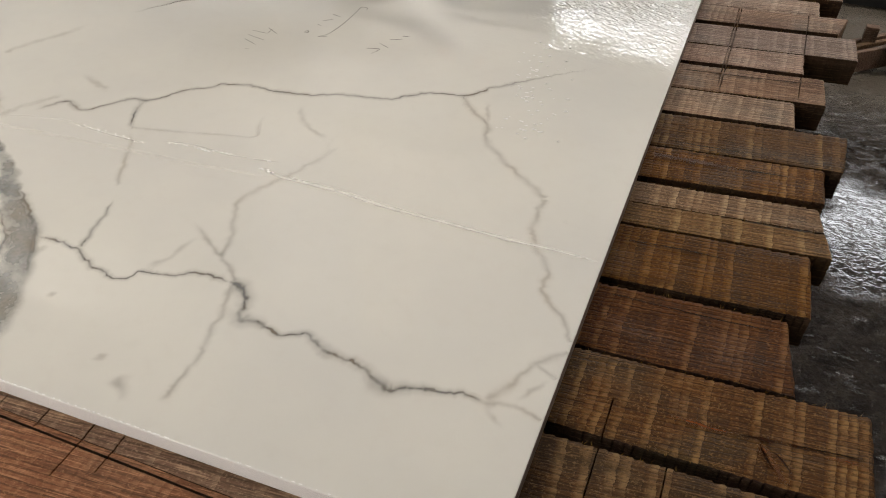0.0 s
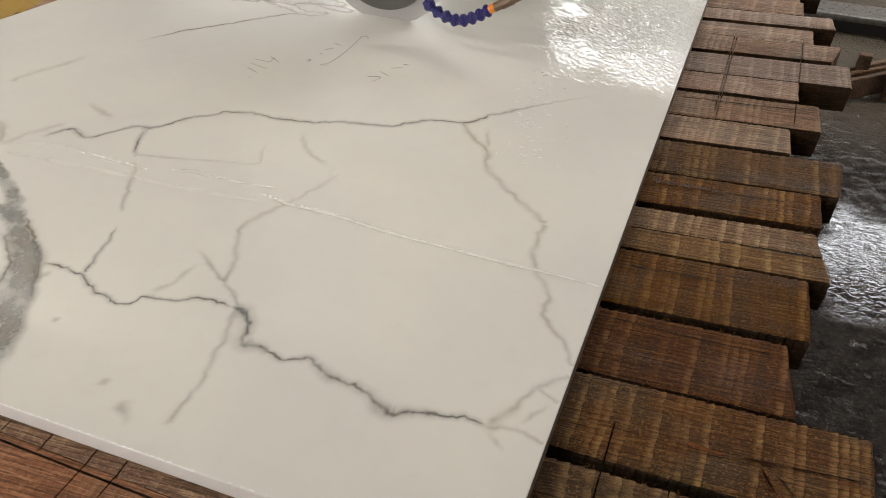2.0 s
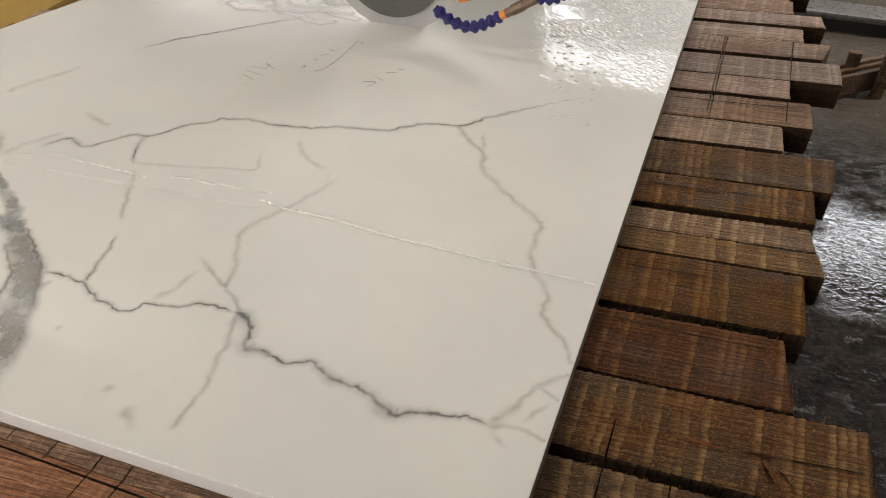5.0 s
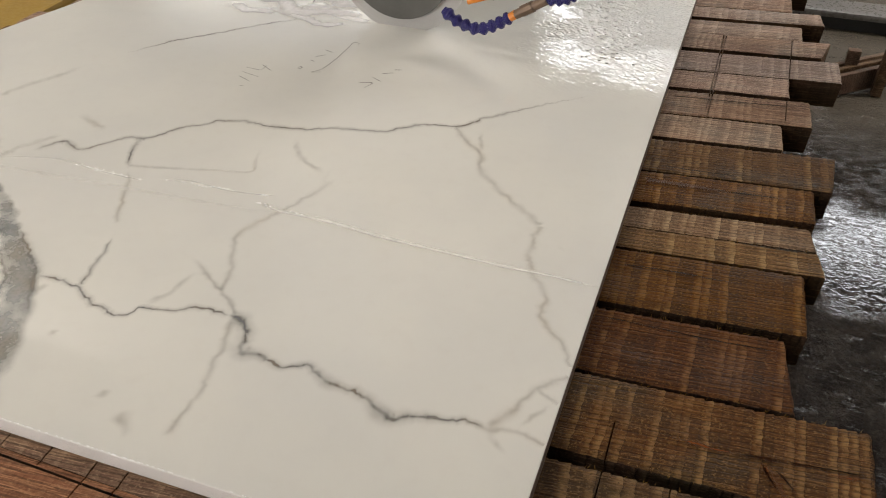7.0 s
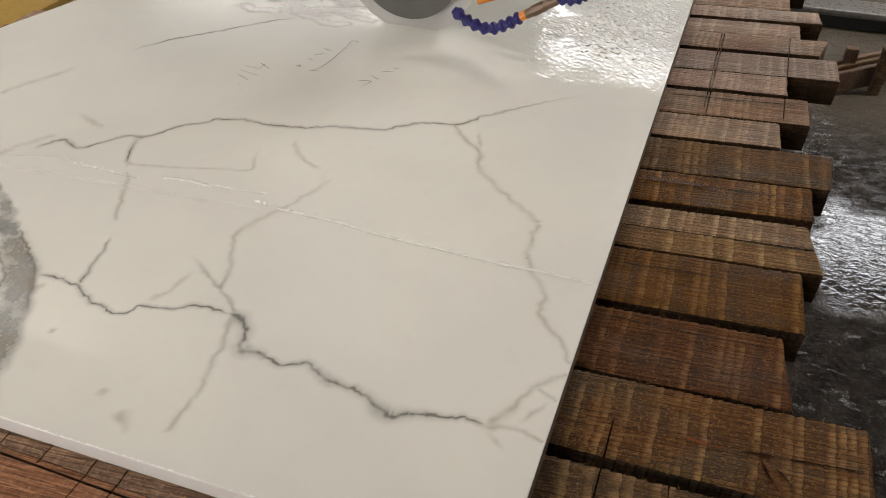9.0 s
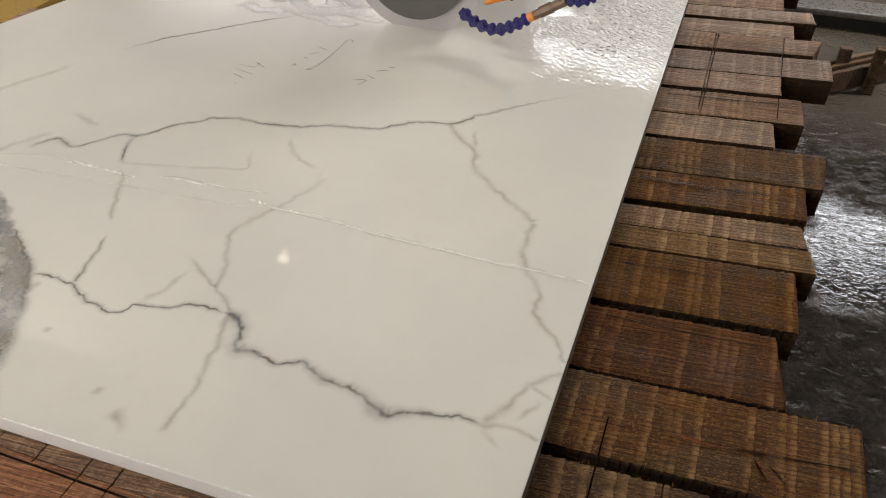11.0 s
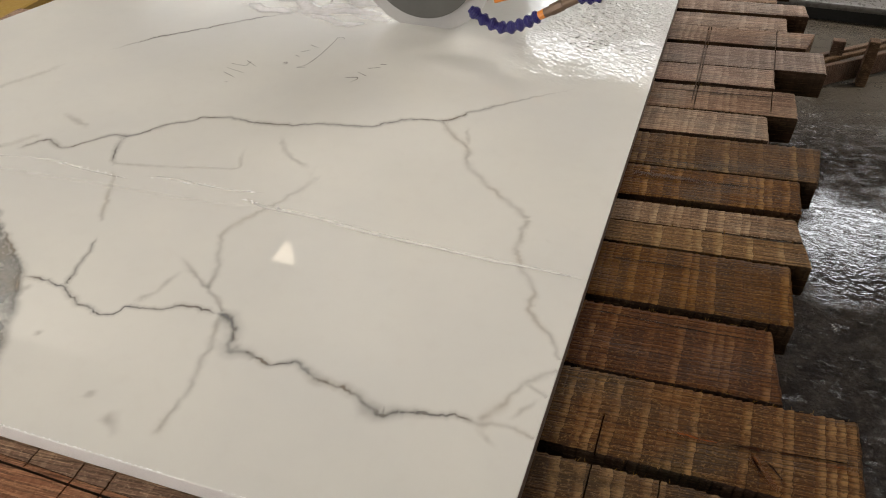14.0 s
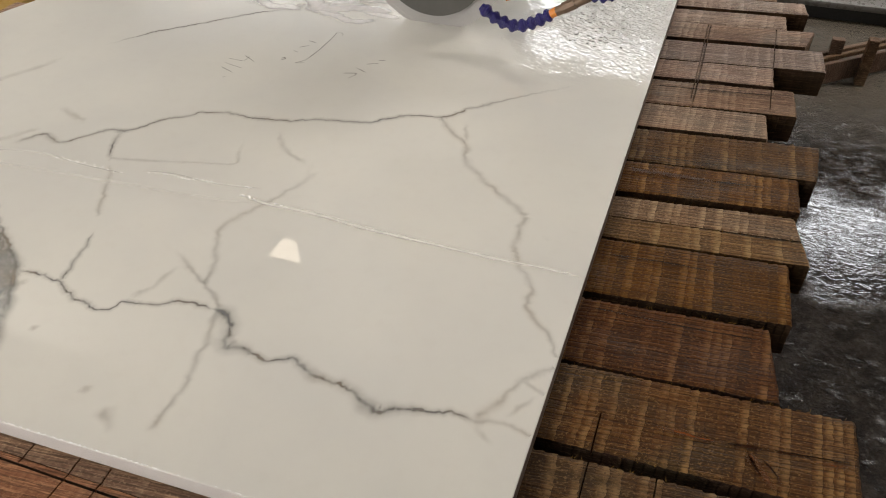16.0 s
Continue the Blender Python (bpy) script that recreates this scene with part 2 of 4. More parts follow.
M_SLAB = slab_material()
# brown sawn east face; the shade beside the boards is in its colour too
M_EDGE = plain("sawn_shaded_edge", (0.24, 0.185, 0.145), 0.5, vary=0.45, scale=30, bump=0.4)
M_FRONT = plain("wet_cut_edge", (0.82, 0.79, 0.765), 0.22, vary=0.06, scale=60, bump=0.5)
M_VEIN = vein_material("grey_vein", (0.225, 0.23, 0.238), (0.33, 0.285, 0.235), 0.62, 0.17, 0.34)
M_VEIN_SOFT = vein_material("soft_vein", (0.42, 0.40, 0.375), (0.47, 0.38, 0.28), 0.22, 0.26, 0.5)
M_VEIN_FAINT = vein_material("faint_vein", (0.5, 0.48, 0.44), (0.53, 0.46, 0.37), 0.2, 0.4)
M_VEIN_WIDE = vein_material("wide_vein", (0.36, 0.372, 0.375), (0.34, 0.318, 0.285), 0.62, 3.0)
M_PEN = vein_material("pencil", (0.11, 0.105, 0.1), (0.2, 0.195, 0.18), 1.0, 0.6)
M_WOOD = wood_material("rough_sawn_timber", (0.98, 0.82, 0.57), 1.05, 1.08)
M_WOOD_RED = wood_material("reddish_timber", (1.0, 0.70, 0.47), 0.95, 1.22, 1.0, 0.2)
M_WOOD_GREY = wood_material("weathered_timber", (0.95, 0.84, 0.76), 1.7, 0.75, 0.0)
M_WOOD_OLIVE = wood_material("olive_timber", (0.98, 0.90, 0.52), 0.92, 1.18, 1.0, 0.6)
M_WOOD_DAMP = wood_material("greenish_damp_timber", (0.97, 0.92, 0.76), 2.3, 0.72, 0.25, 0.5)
# red front board, its colour raised for the light from the front left
M_WOOD_BRIGHT = wood_material("front_lit_red_timber", (1.0, 0.66, 0.48), 2.3, 1.0, 0.2, 0.25)
# darker copy for the board sides: grime and the gaps' shade in one colour
M_WOOD_SIDE = wood_material("grimy_shaded_side", (0.9, 0.8, 0.7), 0.55, 0.85, 0.1, 0.8)
# paler boards at the back, the window's light and mist added to their brightness
M_WOOD_FARLIT = wood_material("pale_far_lit_timber", (0.97, 0.92, 0.94), 3.2, 0.52, 0.3)
M_WOOD_TAN = wood_material("tan_far_lit_timber", (0.99, 0.90, 0.78), 3.1, 0.66, 0.3)
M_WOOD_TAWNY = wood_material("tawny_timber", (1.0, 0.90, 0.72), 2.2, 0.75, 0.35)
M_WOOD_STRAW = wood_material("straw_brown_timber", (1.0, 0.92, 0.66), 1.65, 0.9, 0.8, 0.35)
M_FLOOR = floor_material()
M_WALL = plain("dusty_plaster", (0.42, 0.39, 0.34), 0.85, vary=0.3, scale=1.5)
M_CEIL = plain("ceiling_sheet", (0.55, 0.50, 0.43), 0.7, vary=0.15, scale=1.2)
M_STEEL = plain("wet_blade_steel", (0.5, 0.485, 0.47), 0.5, 0.3, 0.12, 20)
M_FLANGE = plain("dark_flange_steel", (0.12, 0.116, 0.106), 0.4, 0.5, 0.3, 20)
M_GREY = plain("grey_machine_paint", (0.55, 0.55, 0.54), 0.45, vary=0.15)
M_GIRDER = plain("dull_girder_paint", (0.30, 0.295, 0.28), 0.6, vary=0.15)
M_CREAM = plain("cream_machine_paint", (0.66, 0.58, 0.45), 0.45, vary=0.12)
M_YELLOW = plain("yellow_machine_paint", (0.42, 0.27, 0.06), 0.4, vary=0.3)
M_BLUE = plain("blue_hose_plastic", (0.022, 0.018, 0.16), 0.28, vary=0.3, scale=60, bump=0.1)
M_ORANGE = plain("orange_plastic", (0.80, 0.27, 0.03), 0.35, vary=0.2, scale=60)
M_PIPE = plain("muddy_brass_pipe", (0.20, 0.13, 0.085), 0.35, 0.4, 0.5, 70)
M_RAIL = plain("galvanised_rail", (0.2, 0.19, 0.18), 0.3, 0.0, 0.3, 6)
M_DARK = plain("dark_rubber", (0.03, 0.03, 0.03), 0.6)
M_SPRAY = sheer("thrown_water", (0.96, 0.95, 0.96), 0.75, 0.9, 0.0, 0.8)
M_FILM = sheer("water_film", (0.93, 0.92, 0.89), 0.22, 0.1, 0.1, 0.6)
# the lip's bright sheen is put into its pale colour
M_LIP = sheer("water_lip_sheen", (0.95, 0.94, 0.91), 0.6, 0.25, 0.1, 0.8)
M_LAMP = glow("lamp_panel", (1.0, 0.84, 0.64), 6.0)
M_DAY = glow("daylight_beyond", (0.95, 0.96, 1.0), 6.2)
M_DIM = glow("reflection_fill_glow", (0.96, 0.97, 1.0), 7.0)
M_GATE = glow("gate_fill_glow", (1.0, 0.97, 0.94), 3.0)
M_FRAME = plain("window_frame_paint", (0.25, 0.25, 0.25), 0.5)


# ---- mesh helpers ----
def box(bm, x0, x1, y0, y1, z0, z1, bevel=0.0):
    r = bmesh.ops.create_cube(bm, size=1.0)
    for v in r["verts"]:
        v.co = Vector(((x0 + x1) / 2 + v.co.x * (x1 - x0), (y0 + y1) / 2 + v.co.y * (y1 - y0), (z0 + z1) / 2 + v.co.z * (z1 - z0)))
    if bevel:
        es = list({e for v in r["verts"] for e in v.link_edges})
        bmesh.ops.bevel(bm, geom=es, offset=bevel, segments=2, affect="EDGES", profile=0.6)
    return bm


def rod(bm, a, b, r0, r1=None, n=16):
    a, b = Vector(a), Vector(b)
    m = Matrix.Translation((a + b) / 2) @ (b - a).to_track_quat("Z", "Y").to_matrix().to_4x4()
    bmesh.ops.create_cone(bm, cap_ends=True, segments=n, radius1=r0, radius2=r0 if r1 is None else r1, depth=(b - a).length, matrix=m)
    return bm


def part(name, bm, mat, parent=None, label="", smooth=False):
    me = bpy.data.meshes.new(name)
    bm.to_mesh(me)
    bm.free()
    if smooth:
        for f in me.polygons:
            f.use_smooth = True
    me.materials.append(mat)
    ob = new(name, me)
    if parent is not None:
        ob.parent = parent
    if label:
        ob["label"] = label
    return ob


def grid_mesh(name, xs, ys, height, mats, parent=None):
    """A top surface over xs by ys, whose corners height(i, j) sets."""
    co = [height(i, j) for i in range(len(xs)) for j in range(len(ys))]
    w = len(ys)
    faces = [(i * w + j, (i + 1) * w + j, (i + 1) * w + j + 1, i * w + j + 1) for i in range(len(xs) - 1) for j in range(w - 1)]
    return co, faces


def ribbon(name, pts, widths, mat, parent, z, jitter=0.0, step=0.005, fade=(0.02, 0.02), lift=0.0, seed=0):
    """A strip along a smooth line through pts (x, y), with widths along it; across it v runs 0..1, u fades its ends."""
    rng = random.Random(seed)
    pts = [Vector(p) for p in pts]
    ext = [pts[0] * 2 - pts[1]] + pts + [pts[-1] * 2 - pts[-2]]
    line, where = [], []
    for i in range(len(pts) - 1):
        p0, p1, p2, p3 = ext[i:i + 4]
        n = max(2, int((p2 - p1).length / step))
        for j in range(n + (i == len(pts) - 2)):
            u = j / n
            q = 0.5 * (2 * p1 + (p2 - p0) * u + (2 * p0 - 5 * p1 + 4 * p2 - p3) * u * u + (3 * p1 - p0 - 3 * p2 + p3) * u ** 3)
            line.append(q)
            where.append((i + u) / (len(pts) - 1))
    o = rng.random() * 50
    verts, faces, uvs = [], [], []
    run = [0.0]
    for a, b in zip(line, line[1:]):
        run.append(run[-1] + (b - a).length)
    for i, q in enumerate(line):
        d = line[min(i + 1, len(line) - 1)] - line[max(i - 1, 0)]
        side = Vector((-d.y, d.x)).normalized()
        k = where[i] * (len(widths) - 1)
        w = widths[int(k)] + (widths[min(int(k) + 1, len(widths) - 1)] - widths[int(k)]) * (k % 1)
        w *= 0.75 + 0.7 * abs(noise.noise((run[i] * 30, o, 0)))
        q = q + side * jitter * (noise.noise((run[i] * 60, o, 3)) + 0.6 * noise.noise((run[i] * 190, o, 7)))
        f = min(1, (run[i] / fade[0]) if fade[0] else 1, ((run[-1] - run[i]) / fade[1]) if fade[1] else 1)
        for s, v in ((-1, 0.0), (0, 0.5), (1, 1.0)):
            c = q + side * s * w / 2
            verts.append((c.x, c.y, z + (lift if s == 0 else 0)))
            uvs.append((f, v))
        if i:
            b = 3 * i
            faces += [(b - 3, b, b + 1, b - 2), (b - 2, b + 1, b + 2, b - 1)]
    me = bpy.data.meshes.new(name)
    me.from_pydata(verts, [], faces)
    lay = me.uv_layers.new(name="UVMap")
    for lp in me.loops:
        lay.data[lp.index].uv = uvs[lp.vertex_index]
    for f in me.polygons:
        f.use_smooth = True
    me.materials.append(mat)
    me.validate()
    ob = new(name, me)
    ob.parent = parent
    return ob


# ---- the hall ----
def wall(name, x0, x1, y0, y1, z0, z1, mat, label):
    ob = part(name, box(bmesh.new(), x0, x1, y0, y1, z0, z1), mat)
    return tagged(ob, label, "wall", kind="structure")


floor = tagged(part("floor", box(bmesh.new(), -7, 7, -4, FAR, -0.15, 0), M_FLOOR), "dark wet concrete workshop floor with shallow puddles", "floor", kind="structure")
ceiling = tagged(part("ceiling", box(bmesh.new(), -7.2, 7.2, -4.2, FAR + 0.2, CEIL, CEIL + 0.15), M_CEIL), "beige sheet ceiling of the workshop", "ceiling", kind="structure")
bm = bmesh.new()
for a, b, c, d in ((-7, -4.2, 0, CEIL), (-4.2, -1.0, 3.0, CEIL), (-1.0, 7, 0, CEIL)):
    box(bm, a, b, -4.2, -4, c, d)
tagged(part("wall_south", bm, M_WALL), "dusty plastered wall with an added, unseen gateway", "wall", kind="structure")
# glowing card outside the added gate
tagged(part("backdrop", box(bmesh.new(), -4.6, -0.6, -4.6, -4.58, -0.1, 3.3), M_GATE), "glowing card for light through the added, unseen gate", "sky", kind="structure")
wall("wall_west", -7.2, -7, -4.2, FAR + 0.2, 0, CEIL, M_WALL, "dusty plastered workshop wall")
wall("wall_east", 7, 7.2, -4.2, FAR + 0.2, 0, CEIL, M_WALL, "dusty plastered workshop wall")
# the second window is added to brighten the reflection on the slab's far left
WINDOWS = [(-1.5, 2.1), (-6.0, -2.6)]
Z0, Z1 = 2.62, 3.25
bm = bmesh.new()
box(bm, -7, 7, FAR, FAR + 0.2, 0, Z0)
box(bm, -7, 7, FAR, FAR + 0.2, Z1, CEIL)
for a, b in ((-7, -6.0), (-2.6, -1.5), (2.1, 7)):
    box(bm, a, b, FAR, FAR + 0.2, Z0, Z1)
wall_n = tagged(part("wall_north", bm, M_WALL), "dusty plastered wall with two high windows, the second one added", "wall", kind="structure")
for i, (a, b) in enumerate(WINDOWS):
    win = tagged(new("window_%d" % (i + 1)), "high metal-framed window full of daylight", "window", kind="structure")
    bm = bmesh.new()
    for c in (a, b):
        box(bm, c - 0.03, c + 0.03, FAR - 0.03, FAR + 0.1, Z0, Z1)
    for c in (Z0, Z1):
        box(bm, a + 0.03, b - 0.03, FAR - 0.03, FAR + 0.1, c - 0.03, c + 0.03)
    part("window_frame", bm, M_FRAME, win)
    n = round((b - a) / 0.7)
    for j in range(1, n):
        c = a + (b - a) * j / n
        part("mullion", box(bmesh.new(), c - 0.02, c + 0.02, FAR + 0.02, FAR + 0.07, Z0 + 0.03, Z1 - 0.03), M_FRAME, win)
    sky_card = part("backdrop", box(bmesh.new(), a - 0.3, b + 0.3, FAR + 0.45, FAR + 0.47, Z0 - 0.3, Z1 + 0.3), M_DAY if i == 0 else M_DIM)
    tagged(sky_card, "glowing card in place of daylight outside the window", "sky", kind="structure")

# panels for the added fill lamps, out of view
for lx, ly, lw in FILL_LAMPS:
    lamp = tagged(new("ceiling_lamp"), "rectangular warm-white ceiling light panel, unseen and added for fill", "lamp", "ceiling lamps")
    lamp.location = (lx, ly, CEIL)
    part("lamp_housing", box(bmesh.new(), -0.64, 0.64, -0.34, 0.34, -0.06, 0.0, 0.01), M_RAIL, lamp)
    part("diffuser", box(bmesh.new(), -0.6, 0.6, -0.3, 0.3, -0.075, -0.062), M_LAMP, lamp)

# the lamp that is mirrored in the slab
lamp = tagged(new("ceiling_lamp"), "small rectangular warm-white ceiling light panel, unseen and added for fill", "lamp", "ceiling lamps")
lamp.matrix_world = pose(-2.415, 3.54, CEIL, rz=-0.8)
part("lamp_housing", box(bmesh.new(), -0.28, 0.28, -0.125, 0.125, -0.06, 0.0, 0.008), M_RAIL, lamp)
part("diffuser", box(bmesh.new(), -0.25, 0.25, -0.1, 0.1, -0.075, -0.062), M_LAMP, lamp)

# ---- the saw bench ----
TOP = 0.9
LOW = TOP - 0.024


def skew(x, y):
    """The boards fan out a little: how far a board's line has drifted in y at x."""
    lean = 0.05 + 0.05 * min(1.0, max(0.0, (y - 0.3) / 0.4)) + 0.02 * min(1.0, max(0.0, (y - 0.7) / 0.6))
    if y < 0.3:
        lean = 0.05 * max(0.0, y / 0.3)
    return y + x * lean


def board(name, y0, y1, ends, mat, dz=0.0, fine=-0.03, kerfs=(), cuts=(), thick=0.056, label="", ragged=1.0, teeth=1.0):
    """One rough-sawn board along x, its top stepped by the mill saw. ends: x at its far and near corner; kerfs: (x, from y, to y); cuts: y of grooves along it."""
    rng = random.Random(int(y1 * 1000) + 7)
    per, ph, amp, slant = rng.uniform(0.0115, 0.0158), rng.random(), rng.uniform(0.0006, 0.0011) * teeth, rng.uniform(-2.0, 6.0)
    xe = max(ends)
    xw = max(-1.72, -1.735 + 0.303 * (y0 + y1) / 2) - 0.125 + rng.uniform(-0.015, 0.015)
    xs = [xw + (fine - xw) * i / 5 for i in range(5)]
    n = int((xe - fine) / 0.0026)
    xs += [fine + (xe - fine) * i / n for i in range(n + 1)]
    for kx, ka, kb in kerfs:
        xs = [x for x in xs if abs(x - kx) > 0.0014] + [kx - 0.0010, kx - 0.0006, kx + 0.0006, kx + 0.0010]
    xs.sort()
    m = max(8, int((y1 - y0) / 0.007))
    ys = [y0 + (y1 - y0) * i / m for i in range(m + 1)]
    for c in cuts:
        ys = [y for y in ys if abs(y - c) > 0.002] + [c - 0.0015, c - 0.0009, c + 0.0009, c + 0.0015]
    ys.sort()
    last, tip = len(ys) - 1, len(xs) - 1
    end = [rng.uniform(-0.0007, 0.0007) for _ in ys]
    bite = [rng.uniform(0.35, 1.0) for _ in range(300)]
    tooth = []

    def height(i, j):
        x, y = xs[i], ys[j]
        f = (y - y0) / (y1 - y0)
        x += (ends[1] + (ends[0] - ends[1]) * f - xe) * max(0.0, (x - (xe - 0.04)) / 0.04)
        warp = 0.2 * noise.noise((x * 9, y * 14, ph * 40))
        turn = x / per + ph + warp + (y - y0) * slant + 150
        tooth.append(turn)
        saw, deep = turn % 1.0, bite[int(turn) % 300]
        z = LOW + dz - amp * deep * (1 - saw) + 0.0009 * noise.noise((x * 14, y * 70, ph * 9)) - 0.001
        if j in (0, last):
            y += ragged * (-1 if j else 1) * (0.0024 * deep * (1 - saw) + 0.0016 * abs(noise.noise((x * 45, ph * 77, j))))
            z -= 0.0014
        for kx, ka, kb in kerfs:
            if abs(xs[i] - kx) < 0.0008 and ka <= y <= kb:
                z -= 0.008
        for c in cuts:
            if abs(y - c) < 0.0011:
                z -= 0.009
        if i == tip:
            x += end[j] + 0.0009 * noise.noise((y * 30, ph * 33, 1))
            z -= 0.002
        return (x, skew(x, y), min(z, LOW + dz))

    co, faces = grid_mesh(name, xs, ys, height, None)
    w, h = len(ys), len(xs)
    rim = [i * w for i in range(h)] + [(h - 1) * w + j for j in range(1, w)] + [i * w + w - 1 for i in range(h - 2, -1, -1)] + [j for j in range(w - 2, 0, -1)]
    base = len(co)
    co += [(co[r][0] - (0.003 if r >= (h - 1) * w else 0), co[r][1] + 0.002 * noise.noise((co[r][0] * 20, co[r][1] * 9, 5)), LOW - thick) for r in rim]
    for a, r in enumerate(rim):
        if r % w in (0, last):
            co[base + a] = (co[base + a][0], skew(co[r][0], ys[r % w]), LOW - thick)
    tooth += [tooth[r] for r in rim]
    k = len(rim)
    faces += [(rim[(a + 1) % k], rim[a], base + a, base + (a + 1) % k) for a in range(k)]
    faces.append(tuple(base + a for a in range(k)))
    me = bpy.data.meshes.new(name)
    me.from_pydata(co, [], faces)
    layer = me.attributes.new("tooth", "FLOAT", "POINT")
    for v, t in enumerate(tooth):
        layer.data[v].value = t
    me.materials.append(mat)
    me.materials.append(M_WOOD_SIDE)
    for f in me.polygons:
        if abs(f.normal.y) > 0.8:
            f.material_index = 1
    ob = new(name, me)
    return tagged(ob, label or "rough-sawn wet brown timber board under the slab", "board", "boards under the slab")


K1, K1B, K2 = 0.079, 0.0735, 0.217
W, R_, O_, B_ = M_WOOD, M_WOOD_RED, M_WOOD_OLIVE, M_WOOD_BRIGHT
DG, DW = M_WOOD_FARLIT, M_WOOD_TAN
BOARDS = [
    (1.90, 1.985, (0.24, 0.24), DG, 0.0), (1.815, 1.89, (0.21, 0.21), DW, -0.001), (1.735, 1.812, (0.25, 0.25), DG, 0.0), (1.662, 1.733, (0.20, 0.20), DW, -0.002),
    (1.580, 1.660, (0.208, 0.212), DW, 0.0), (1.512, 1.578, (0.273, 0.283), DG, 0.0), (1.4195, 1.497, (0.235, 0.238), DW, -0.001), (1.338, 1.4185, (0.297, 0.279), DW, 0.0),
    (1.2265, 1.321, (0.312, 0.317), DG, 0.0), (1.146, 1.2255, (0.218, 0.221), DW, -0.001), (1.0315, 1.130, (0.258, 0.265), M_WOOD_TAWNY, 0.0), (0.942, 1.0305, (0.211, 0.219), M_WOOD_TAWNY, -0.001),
    (0.8215, 0.930, (0.304, 0.300), W, 0.0), (0.727, 0.8205, (0.271, 0.275), W, -0.001), (0.6535, 0.710, (0.266, 0.278), M_WOOD_STRAW, 0.0), (0.598, 0.6525, (0.279, 0.290), M_WOOD_STRAW, 0.0),
    (0.470, 0.596, (0.261, 0.269), R_, -0.001), (0.332, 0.456, (0.240, 0.257), R_, 0.0),
    (0.204, 0.329, (0.341, 0.345), O_, 0.0), (0.066, 0.189, (0.33, 0.33), W, 0.0), (-0.0152, 0.056, (0.31, 0.31), M_WOOD_DAMP, 0.0), (-0.155, -0.0158, (0.29, 0.29), B_, 0.0), (-0.30, -0.163, (0.3, 0.3), W, 0.0),
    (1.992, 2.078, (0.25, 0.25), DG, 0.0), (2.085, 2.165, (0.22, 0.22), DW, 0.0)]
LABELS = {"olive_timber": "olive-brown rough-sawn wet timber board with cracks, under the slab", "front_lit_red_timber": "reddish timber board with saw cuts before the slab, brightened for front light", "pale_far_lit_timber": "pale greyish rough-sawn timber board under the slab, lightened for window light", "straw_brown_timber": "straw-brown rough-sawn damp timber board under the slab", "tawny_timber": "tawny damp rough-sawn timber board under the slab", "tan_far_lit_timber": "tan rough-sawn timber board under the slab, lightened for window light", "greenish_damp_timber": "greenish-brown damp timber board with saw cuts, under the slab's front", "reddish_timber": "reddish-brown rough-sawn wet timber board under the slab"}
BOARD = {}
for y0, y1, ends, mat, dz in BOARDS:
    kerfs, cuts, fine = [], [], -0.03
    if 1.03 < (y0 + y1) / 2 < 1.40:
        kerfs = [(K1, y0 + (0.0 if y0 > 1.1 else 0.01), y1), (K1B, y0 + (0.0 if y0 > 1.1 else 0.025), y1)]
        if not 1.14 < y0 < 1.15:
            kerfs.append((K2, y0 + (0.0 if y0 > 1.1 else 0.02), y1))
    elif 0.20 < y0 < 0.21:
        kerfs = [(0.0575, 0.19, 0.258)]
    elif 0.06 < y0 < 0.07:
        kerfs = [(0.0575, 0, 1), (0.133, 0, 1)]
    elif y0 < 0:
        fine = -0.8
        kerfs = [(-0.487, -0.06, 1), (-0.4445, -0.04, 1), (-0.551, -0.017, 1), (-0.612, -0.013, 1)]
        if y0 < -0.1 and y1 > -0.1:
            cuts = [-0.0248]
        if y1 < -0.1:
            kerfs = []
    ragged = 0.08 if y0 < 0.0 else 0.3 if y0 > 1.14 else 1.0
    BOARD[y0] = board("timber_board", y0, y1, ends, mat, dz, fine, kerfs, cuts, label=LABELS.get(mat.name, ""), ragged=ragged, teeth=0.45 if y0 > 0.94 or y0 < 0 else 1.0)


def crack(pts, widths, mat, seed, name="crack"):
    x, y = (sum(p[i] for p in pts) / len(pts) for i in (0, 1))
    under = max(b for b in BOARD if skew(x, b) < y)
    ribbon(name, pts, widths, mat, BOARD[under], LOW + 0.0006, 0.0012, 0.004, (0.012, 0.02), seed=seed)


M_CRACK = vein_material("dark_crack", (0.012, 0.007, 0.004), (0.035, 0.012, 0.005), 1.6, 0.3)
M_STAIN = vein_material("red_brown_stain", (0.075, 0.028, 0.014), (0.09, 0.036, 0.018), 0.75, 0.5)
M_PITCH = vein_material("red_resin_streak", (0.16, 0.055, 0.02), (0.20, 0.085, 0.035), 0.9, 0.4)
crack([(0.198, 0.263), (0.226, 0.268), (0.25, 0.271)], [0.007, 0.012, 0.009], M_CRACK, 1)
crack([(0.248, 0.271), (0.292, 0.276), (0.338, 0.282)], [0.006, 0.005, 0.008], M_CRACK, 2)
crack([(0.218, 0.262), (0.226, 0.255), (0.238, 0.241), (0.25, 0.223), (0.262, 0.212)], [0.010, 0.022, 0.020, 0.012], M_PITCH, 3, "knot")
crack([(0.222, 0.262), (0.231, 0.247), (0.244, 0.226)], [0.005, 0.008, 0.006], M_CRACK, 4)
crack([(0.236, 0.258), (0.252, 0.243), (0.263, 0.226)], [0.004, 0.008, 0.005], M_CRACK, 5)
crack([(0.12, 0.261), (0.152, 0.263), (0.177, 0.262), (0.203, 0.265)], [0.006, 0.014, 0.012, 0.006], M_PITCH, 6, "resin_streak")
